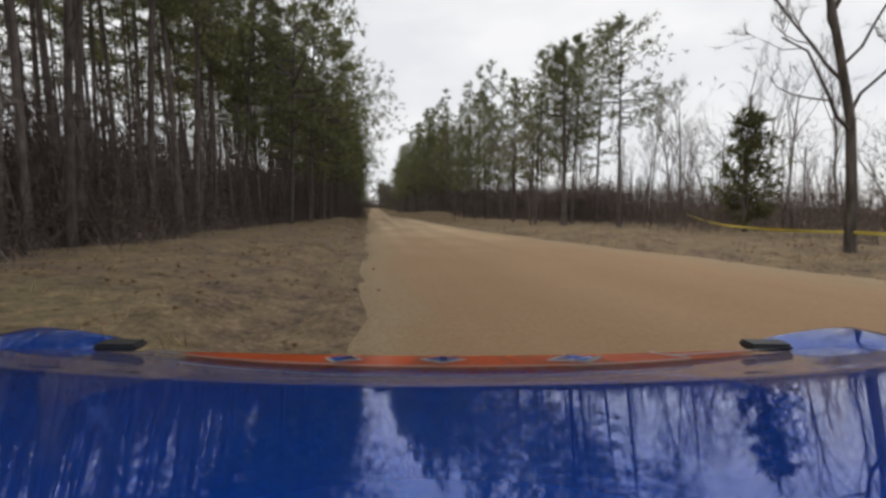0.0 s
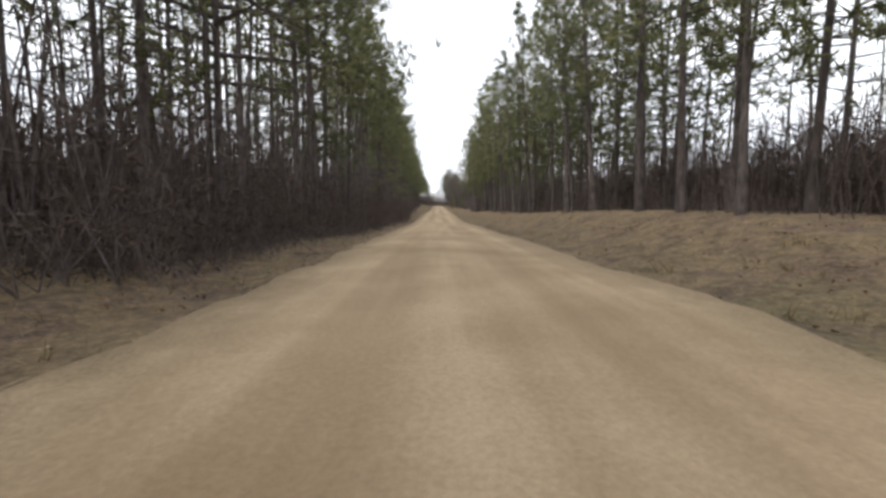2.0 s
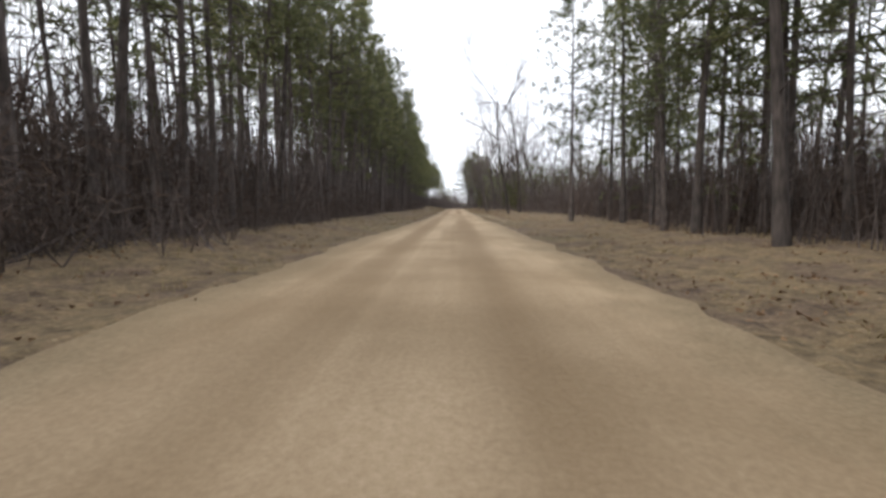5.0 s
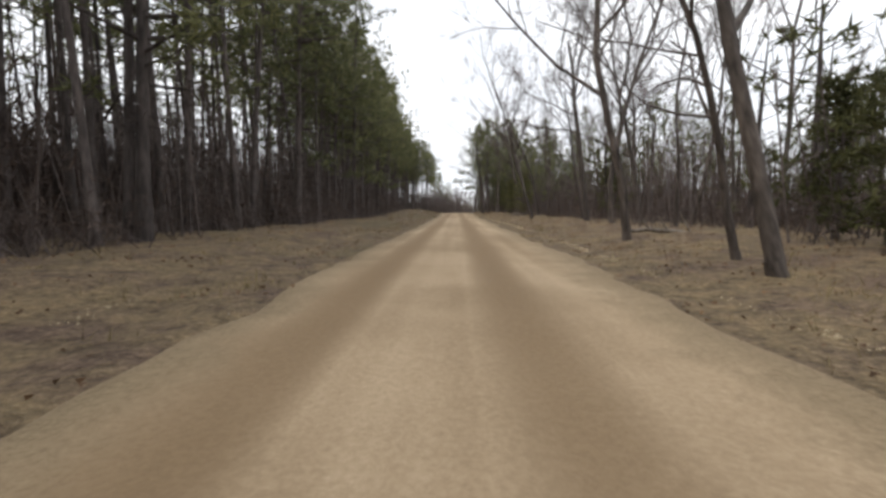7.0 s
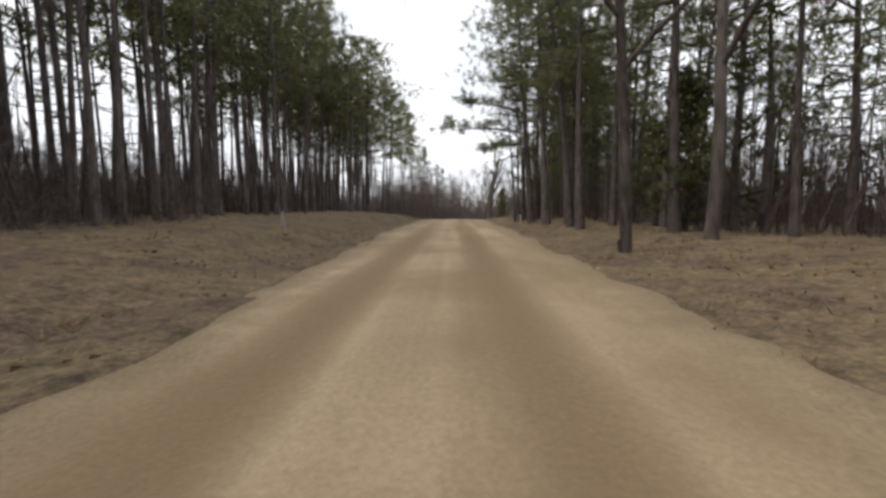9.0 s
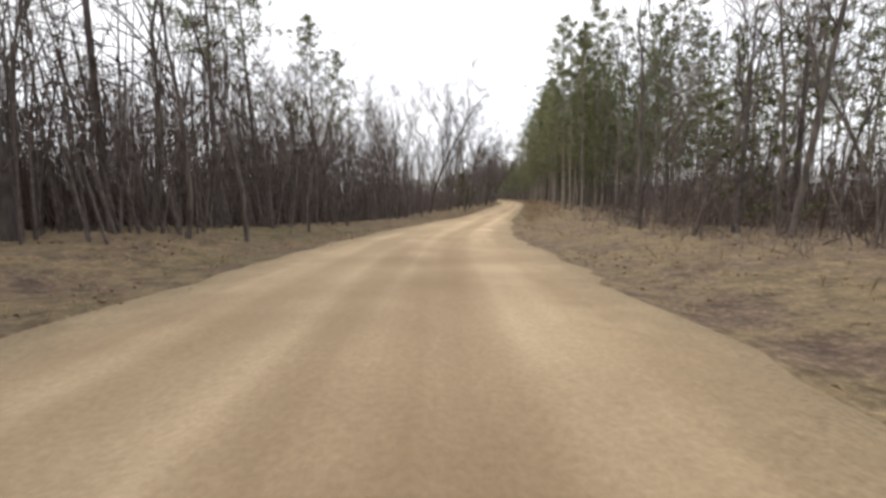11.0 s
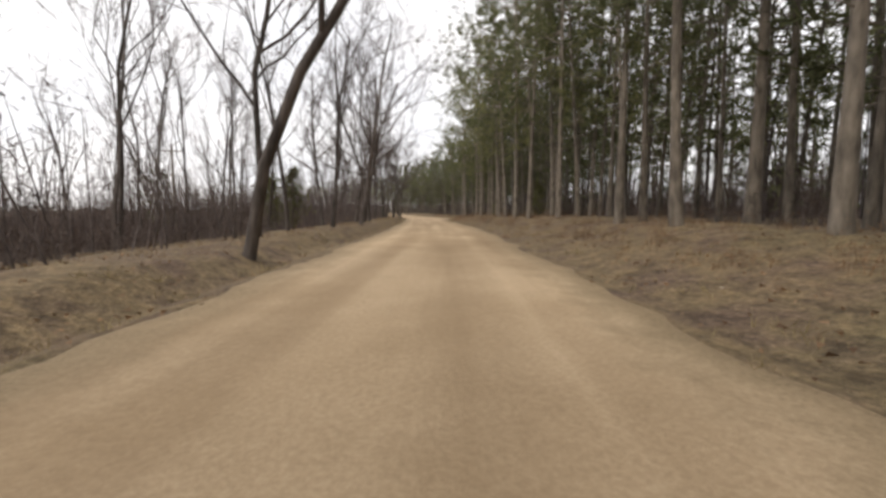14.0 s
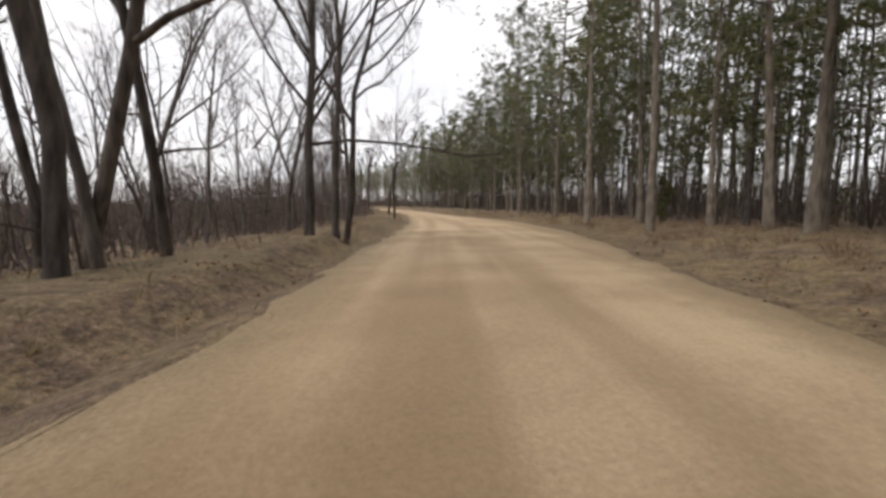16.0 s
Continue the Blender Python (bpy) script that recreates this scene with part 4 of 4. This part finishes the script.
far_ += [(s, left_front(s) - rng.uniform(3.5, 34), rng.uniform(0.5, 0.95)) for s in (rng.uniform(250, 306) for k in range(700))]
far_ += [(rng.uniform(316, 346), -rng.uniform(11, 24), rng.uniform(0.7, 1.1)) for k in range(150)]
for k in range(1500):
    s = rng.uniform(46, 176)
    far_.append((s, right_front(s) + 3.0 + rng.gamma(1.7, 5.0), rng.uniform(0.5, 1.0)))
for k in range(900):
    s = rng.uniform(172, 335)
    far_.append((s, 10.5 + rng.gamma(1.7, 7.0), rng.uniform(0.4, 0.85)))
far_ += [(rng.uniform(4, 45), 17 + rng.gamma(1.7, 6.0), rng.uniform(0.4, 0.7)) for k in range(220)]
far_ += [(rng.uniform(32, 76), 14 + rng.gamma(1.7, 6.0), rng.uniform(0.6, 1.0)) for k in range(300)]
joined("thicket", [thicket(k) for k in (181, 182, 183)], far_, (BRUSH,), "dark brown bare thicket deep in the wood", "undergrowth", 0.08)
rng = kept_rng
joined("undergrowth", SAPS, tall_, (TWIG, BRUSH), "brown leafless saplings and thicket under the trees", "undergrowth", 0.1)
joined("undergrowth", BRUSHES, low, (TWIG, BRUSH), "low dead brush along the forest edge", "undergrowth", 0.1)

# ---------------------------------------------------------------- verge: grass, leaves, stones


def tuft(seed):
    r = np.random.default_rng(seed)
    a = Soup()
    for k in range(4):
        blades(a, r, np.array((*r.normal(0, 0.12, 2), 0.0)), 7, 0.20, 0.006, up=1.1, flat=0.5)
    return (a,)


def litter(seed):
    r = np.random.default_rng(seed)
    a = Soup()
    for k in range(7):
        c = np.array((*r.normal(0, 0.35, 2), 0.118))
        blades(a, r, c, 1, 0.065, 0.026, up=0.0, flat=0.25)
    return (a,)


def verge_place(reach_):
    s = rng.uniform(-4, 520)
    out = rng.gamma(1.4, reach_)
    return (s, -(half_left(s) + 0.05 + out), 1) if rng.random() < 0.5 else (s, half_right(s) + 0.05 + out, 1)


joined("grass", [tuft(k) for k in (91, 92, 93)], [(a, b, rng.uniform(0.5, 1.25)) for a, b, c in (verge_place(2.6) for k in range(8000))], (STRAW,), "short dry winter grass on the verges", "grass", 0.1)
joined("tussocks", [tuft(k) for k in (191, 192, 193)], [(a, b, rng.uniform(1.0, 1.7)) for a, b, c in (verge_place(2.2) for k in range(3200))], (STRAW,), "clumps of taller dry grass on the verges", "grass", 0.1)
joined("fallen_leaves", [litter(k) for k in (94, 95, 96)], [(a, b, rng.uniform(0.8, 1.2)) for a, b, c in (verge_place(2.8) for k in range(9000))], (LEAF,), "brown fallen leaves on the verges", "leaves", 0.0)

rng, kept_rng = np.random.default_rng(29), rng
bank_ = []
for k in range(1400):
    s = rng.uniform(340, 500)
    bank_.append((s, half_right(s) + 0.9 + rng.gamma(2.2, 1.3), rng.uniform(0.14, 0.42)))
for k in range(450):
    s = rng.uniform(165, 300)
    bank_.append((s, half_right(s) + 1.3 + rng.gamma(2.0, 1.0), rng.uniform(0.12, 0.34)))
for k in range(260):
    s = rng.uniform(340, 480)
    bank_.append((s, -half_left(s) - 1.6 - rng.gamma(2.0, 0.8), rng.uniform(0.12, 0.32)))
for k in range(250):
    s = rng.uniform(30, 160)
    bank_.append((s, half_right(s) + 1.3 + rng.gamma(2.0, 1.5), rng.uniform(0.12, 0.3)))
joined("bracken", BRUSHES, bank_, (LEAF, LEAF), "rust-brown dead bracken clumps on the verge", "undergrowth", 0.1)
rng = kept_rng


def pebble(seed):
    r = np.random.default_rng(seed)
    bm = bmesh.new()
    bmesh.ops.create_icosphere(bm, subdivisions=1, radius=0.05)
    v = np.array([p.co for p in bm.verts]) * (1.2, 0.9, 0.6) * r.uniform(0.8, 1.2, (len(bm.verts), 1)) + (0, 0, 0.11)
    f = np.array([[p.index for p in q.verts] for q in bm.faces])
    bm.free()
    a = Soup()
    a.add(v, f)
    return (a,)


joined("stones", [pebble(k) for k in (97, 98, 99)], [(a, b, rng.uniform(0.25, 0.75)) for a, b, c in (verge_place(0.7) for k in range(1500))], (STONE,), "small pale stones along the road's edges", "stones", 0.0)

def lump(seed):
    """A clod of grit: a squashed, uneven octahedron half sunk in the ground."""
    r = np.random.default_rng(seed)
    v = np.array(((1, 0, 0), (0, 1, 0), (-1, 0, 0), (0, -1, 0), (0.1, 0.1, 0.8), (0, 0, -0.6))) * 0.034 * r.uniform(0.7, 1.3, (6, 1)) + (0, 0, 0.10)
    a = Soup()
    a.add(v, [(0, 1, 4), (1, 2, 4), (2, 3, 4), (3, 0, 4), (1, 0, 5), (2, 1, 5), (3, 2, 5), (0, 3, 5)])
    return (a,)


def windrow(u0, s0, s1, seed):
    """The low broken ridge of pale grit that a grader leaves along the verge."""
    r = np.random.default_rng(seed)
    rows = []
    s = s0
    while s <= s1:
        thick = noise.noise((s * 0.16, seed, 3)) + 0.6 * noise.noise((s * 0.7, seed, 5)) + 0.32
        if thick > 0:
            u = u0 + 0.28 * noise.noise((s * 0.13, seed, 0)) + 0.09 * noise.noise((s * 0.8, seed, 1))
            for k in range(2 + int(9 * min(1, thick * 2))):
                rows.append((s + r.uniform(-0.1, 0.1), u + r.normal(0, 0.05 + 0.05 * min(1, thick)), r.uniform(0.4, 0.95)))
        s += 0.06
    joined("gravel_ridge", [lump(k) for k in (seed * 3, seed * 3 + 1, seed * 3 + 2)], rows, (GRIT,), "broken pale ridge of loose grit along the road's verge", "gravel ridge", 0.0)


windrow(-3.95, 28, 62, 1)
windrow(-3.75, 160, 246, 2)
windrow(3.75, 166, 250, 3)
windrow(3.95, 94, 128, 4)

# ---------------------------------------------------------------- small things by the road


def fallen_log(s, u, length, radius, turn, seed):
    a, r = Soup(), np.random.default_rng(seed)
    pts = [(0, (k / 6 - 0.5) * length, radius * 0.8 + 0.05 * r.normal()) for k in range(7)]
    tube(a, pts, [radius * 0.3] + [radius * (1 - 0.06 * k) for k in range(5)] + [radius * 0.25], 8)
    for k in range(4):
        y = r.uniform(-0.4, 0.4) * length
        tube(a, [(0, y, radius), (r.normal(0, 0.25), y + 0.3, radius + r.uniform(0.2, 0.6))], [radius * 0.35, 0.012], 4)
    ob = link("fallen_log", a.mesh("fallen_log", ROTTEN))
    p = ground(s, u)
    ob.matrix_world = pose(p.x, p.y, p.z, 0, 0, turn)
    tagged(ob, "weathered fallen log with broken branch stubs", "log")


fallen_log(292.5, 7.0, 2.4, 0.13, 60, 3)
fallen_log(49.5, -7.0, 3.8, 0.06, 4, 8)
fallen_log(240.5, 7.6, 3.2, 0.10, 75, 4)
fallen_log(209, 6.6, 2.2, 0.08, 70, 5)


def brush_pile(s, u, seed):
    a, r = Soup(), np.random.default_rng(seed)
    for k in range(70):
        c = np.array((r.normal(0, 0.7), r.normal(0, 0.5), r.uniform(0.05, 0.45)))
        d = r.normal(size=3) * (1, 1, 0.25)
        d *= r.uniform(0.4, 1.0) / np.linalg.norm(d)
        tube(a, [c - d, c, c + d], [0.022, 0.018, 0.006], 3)
    ob = link("brush_pile", a.mesh("brush_pile", TWIG))
    p = ground(s, u)
    ob.matrix_world = pose(p.x, p.y, p.z, 0, 0, 20)
    tagged(ob, "heap of dead branches at the wood's edge", "brush pile", kind="stuff")


brush_pile(293.5, 7.4, 5)
brush_pile(288.5, 6.6, 6)


def marker_post(s, u, height):
    bm = bmesh.new()
    bmesh.ops.create_cube(bm, size=1, matrix=Matrix.Translation((0, 0, height / 2 - 0.05)) @ Matrix.Diagonal((0.09, 0.05, height + 0.1, 1)))
    bmesh.ops.bevel(bm, geom=bm.edges[:], offset=0.008, segments=2, affect="EDGES")
    ob = part("marker_post", bm, WHITE_POST, None)
    p = ground(s, u)
    ob.matrix_world = pose(p.x, p.y, p.z, 2, -2, 0)
    tagged(ob, "short pale weathered marker post on the verge", "post")


marker_post(279.2, 4.6, 0.62)
marker_post(266.6, -6.0, 0.7)


def stump(s, u, height, radius, seed):
    """A weathered, splintered stump."""
    r = np.random.default_rng(seed)
    a = Soup()
    tube(a, [(0, 0, -0.1), (0.02, 0, 0.1), (0.03, 0.02, height * 0.6), (0.05, 0.02, height)], [radius * 1.5, radius * 1.1, radius, radius * 0.8], 9)
    for k in range(6):
        q = k * 1.05
        b = np.array((0.05 + math.cos(q) * radius * 0.6, math.sin(q) * radius * 0.6, height - 0.05))
        tube(a, [b, b + (r.normal(0, 0.02), r.normal(0, 0.02), r.uniform(0.06, 0.2))], [radius * 0.35, 0.006], 4)
    ob = link("tree_stump", a.mesh("tree_stump", ROTTEN))
    ob.matrix_world = Matrix.Translation(ground(s, u))
    tagged(ob, "grey weathered splintered stump on the verge", "stump")


stump(120.8, -4.7, 0.85, 0.08, 3)


def ribbon(ends, sag):
    """Yellow tape strung between trees, with a sag and a twist."""
    bm = bmesh.new()
    last = None
    for (s0, u0, h0), (s1, u1, h1) in zip(ends, ends[1:]):
        a, b = ground(s0, u0) + Vector((0, 0, h0)), ground(s1, u1) + Vector((0, 0, h1))
        for k in range(15):
            q = k / 14
            p = a.lerp(b, q) - Vector((0, 0, sag * 4 * q * (1 - q)))
            tw = 0.5 * math.sin(q * 9)
            w = Vector((math.sin(tw) * 0.04, 0, math.cos(tw) * 0.04))
            pair = bm.verts.new(p + w), bm.verts.new(p - w)
            if last:
                bm.faces.new((last[0], pair[0], pair[1], last[1]))
            last = pair
    bmesh.ops.solidify(bm, geom=bm.faces[:], thickness=0.002)
    tagged(part("barrier_tape", bm, TAPE, None), "yellow plastic barrier tape strung between trees", "tape")


ribbon([(20, 14.6, 0.75), (14, 11.0, 0.45), (7.8, 8.3, 0.5), (2, 9.2, 0.55)], 0.06)


def utility_pole(s, u):
    root = new("utility_pole")
    p = ground(s, u)
    root.matrix_world = pose(p.x, p.y, p.z)
    a = Soup()
    tube(a, [(0, 0, -0.3), (0, 0, 4.5), (0, 0, 9)], [0.15, 0.13, 0.10], 10)
    link("pole", a.mesh("pole", ROTTEN), root)
    bm = bmesh.new()
    bmesh.ops.create_cube(bm, size=1, matrix=Matrix.Translation((0, 0.12, 8.5)) @ Matrix.Diagonal((2.2, 0.1, 0.12, 1)))
    bmesh.ops.bevel(bm, geom=bm.edges[:], offset=0.01, segments=1, affect="EDGES")
    part("crossarm", bm, ROTTEN, root)
    tagged(root, "weathered wooden utility pole among bare trees", "utility pole")


utility_pole(432, -24)

# ---------------------------------------------------------------- the blue car, where the drive begins
car = new("car")
_x, _y, _z = across(0, DRIVE[0][1])
car.matrix_world = pose(_x, _y, _z + 0.02, 0, 0, -DRIVE[0][2])
tagged(car, "blue rally car with orange and white lettering band on its bonnet", "car")


def grid_part(name, us, vs, place, mat, parent, label="", thick=0.0):
    bm = bmesh.new()
    vv = [[bm.verts.new(place(u, v)) for u in us] for v in vs]
    for a, b in zip(vv, vv[1:]):
        for k in range(len(us) - 1):
            bm.faces.new((a[k], a[k + 1], b[k + 1], b[k]))
    if thick:
        bmesh.ops.solidify(bm, geom=bm.faces[:], thickness=thick)
    bmesh.ops.recalc_face_normals(bm, faces=bm.faces[:])
    return part(name, bm, mat, parent, label, True)


def bonnet_z(x, y):
    """Height of the bonnet, x to the right and y ahead of its rear edge. The crease bows back in the middle."""
    a = 0.50 + 0.13 * min(1.2, abs(x) / 0.9) ** 2
    z = 0.903 - 0.185 * (y - 0.5) - 0.10 * max(0.0, y - a) * smooth(a - 0.02, a + 0.10, y)
    return z + 0.010 * (x / 0.9) ** 2


def lin(a, b, n):
    return [a + (b - a) * k / (n - 1) for k in range(n)]


bonnet = grid_part("bonnet", lin(-0.98, 0.98, 65), lin(0.05, 0.985, 57), lambda x, y: (x, y, bonnet_z(x, y)), BLUE, car, "glossy blue bonnet", 0.012)


def band_near(x):
    return 0.70 + 0.24 * min(1.0, abs(x - 0.04) / 0.72) ** 2.2


def sticker(name, xs, far, near, mat, lift, label):
    """A flat vinyl piece on the bonnet between two edges given over x."""
    grid_part(name, xs, (0, 1), lambda x, v: (x, near(x) + (far(x) - near(x)) * v, bonnet_z(x, near(x) + (far(x) - near(x)) * v) + lift), mat, bonnet, label, 0.0008)


sticker("band", lin(-0.60, 0.74, 51), lambda x: 0.962, lambda x: min(0.955, band_near(x)), ORANGE, 0.006, "orange vinyl band")
sticker("outline", lin(-0.70, 0.49, 51), lambda x: band_near(x) + 0.004, lambda x: band_near(x) - 0.012, WHITE, 0.009, "white outline stripe")
sticker("outline", lin(0.50, 0.80, 19), lambda x: 0.872 + 0.25 * (x - 0.5), lambda x: 0.852 + 0.25 * (x - 0.5), WHITE, 0.009, "white outline stripe")
sticker("outline", lin(0.494, 0.506, 3), lambda x: 0.955, lambda x: 0.80, WHITE, 0.009, "white outline stripe")
sticker("outline", lin(-0.70, -0.54, 9), lambda x: 0.945 + 0.05 * (x + 0.5), lambda x: 0.925 + 0.05 * (x + 0.5), WHITE, 0.009, "white outline stripe")
for cx, half, skew in ((-0.21, 0.045, 0.5), (0.0, 0.052, 0.0), (0.28, 0.075, -0.8)):
    for grow_, mat, lift, name in ((1.0, WHITE, 0.009, "outline"), (0.72, BLUE, 0.011, "letter_gap")):
        def rim_of(x, sign, cx=cx, half=half, skew=skew, grow_=grow_):
            q = min(1.0, abs(x - cx) / (half * grow_))
            return 0.83 + skew * 0.6 * (cx - x) + sign * 0.085 * grow_ * (1 - q)
        sticker(name, lin(cx - half * grow_, cx + half * grow_, 9), lambda x: rim_of(x, 1), lambda x: rim_of(x, -1), mat, lift, "white outline stripe" if name == "outline" else "")
for side in (-1, 1):
    def fender_place(u, v, side=side):
        x = 0.91 + 0.26 * min(1, u)
        z = 0.76 + 0.046 * math.sin(min(1, u * 1.05) * math.pi / 2) * math.exp(-((v - 1.0) / 0.28) ** 2)
        if u > 1:
            x, z = 1.17 + 0.02 * (u - 1), z - 0.36 * (u - 1)
        return side * x, v, z
    grid_part("fender", lin(0, 1, 11) + lin(1.1, 2, 6), lin(0.86, 1.14, 13), fender_place, BLUE, car, "flared blue front fender", 0.01)
    bm = bmesh.new()
    bmesh.ops.create_cube(bm, size=1, matrix=Matrix.Translation((side * 0.775, 0.95, 0.808)) @ Matrix.Diagonal((0.10, 0.05, 0.018, 1)))
    bmesh.ops.bevel(bm, geom=bm.edges[:], offset=0.006, segments=2, affect="EDGES")
    part("latch", bm, BLACK, bonnet, "black bonnet latch")


def loft(name, stations, mat, parent, label=""):
    """stations: y, half width, bottom, top, rounding. Rounded sections joined end to end."""
    bm = bmesh.new()
    rings = []
    for y, w, z0, z1, r in stations:
        ring = []
        for k in range(20):
            a = 2 * math.pi * (k + 0.5) / 20
            cx, cz = math.cos(a), math.sin(a)
            e = 2 / (2 + r)
            ring.append(bm.verts.new((w * math.copysign(abs(cx) ** e, cx), y, (z0 + z1) / 2 + (z1 - z0) / 2 * math.copysign(abs(cz) ** e, cz))))
        rings.append(ring)
    for a, b in zip(rings, rings[1:]):
        for k in range(20):
            bm.faces.new((a[k], a[(k + 1) % 20], b[(k + 1) % 20], b[k]))
    bm.faces.new(rings[0])
    bm.faces.new(rings[-1])
    bmesh.ops.recalc_face_normals(bm, faces=bm.faces[:])
    return part(name, bm, mat, parent, label, True)


loft("nose", [(0.80, 0.80, 0.24, 0.78, 5), (1.0, 0.78, 0.22, 0.73, 5), (1.15, 0.70, 0.24, 0.66, 4), (1.22, 0.55, 0.28, 0.56, 3)], BLUE, car, "blue front bumper")
loft("body", [(-3.25, 0.74, 0.40, 0.92, 4), (-3.05, 0.82, 0.26, 1.0, 5), (-2.2, 0.86, 0.22, 0.97, 6), (-1.0, 0.86, 0.20, 0.95, 6), (0.0, 0.84, 0.20, 0.86, 6), (0.5, 0.78, 0.22, 0.78, 6), (0.82, 0.72, 0.24, 0.74, 6)], BLUE, car)
loft("cabin_glass", [(-2.75, 0.60, 0.85, 1.0, 3), (-2.2, 0.64, 0.85, 1.34, 4), (-1.5, 0.66, 0.85, 1.38, 4), (-0.8, 0.65, 0.85, 1.36, 4), (-0.05, 0.68, 0.82, 0.92, 3)], GLASS, car, "dark window glass")
loft("roof", [(-2.3, 0.56, 1.30, 1.36, 3), (-2.0, 0.60, 1.33, 1.41, 3), (-1.4, 0.62, 1.35, 1.43, 3), (-0.85, 0.58, 1.33, 1.40, 3)], BLUE, car)
for side in (-1, 1):
    for y in (0.42, -2.12):
        wheel = new("wheel")
        wheel.parent = car
        wheel.matrix_basis = pose(side * 0.80, y, 0.31, 0, 90, 0)
        a = Soup()
        tube(a, [(0, 0, -0.10), (0, 0, -0.09), (0, 0, 0.09), (0, 0, 0.10)], [0.24, 0.31, 0.31, 0.24], 28)
        link("tyre", a.mesh("tyre", RUBBER), wheel)
        bm = bmesh.new()
        bmesh.ops.create_cone(bm, cap_ends=True, segments=24, radius1=0.235, radius2=0.235, depth=0.17)
        for k in range(6):
            bmesh.ops.create_cube(bm, size=1, matrix=Matrix.Rotation(k * math.pi / 3, 4, "Z") @ Matrix.Translation((0.11, 0, 0)) @ Matrix.Diagonal((0.2, 0.04, 0.19, 1)))
        part("rim", bm, GOLD, wheel)
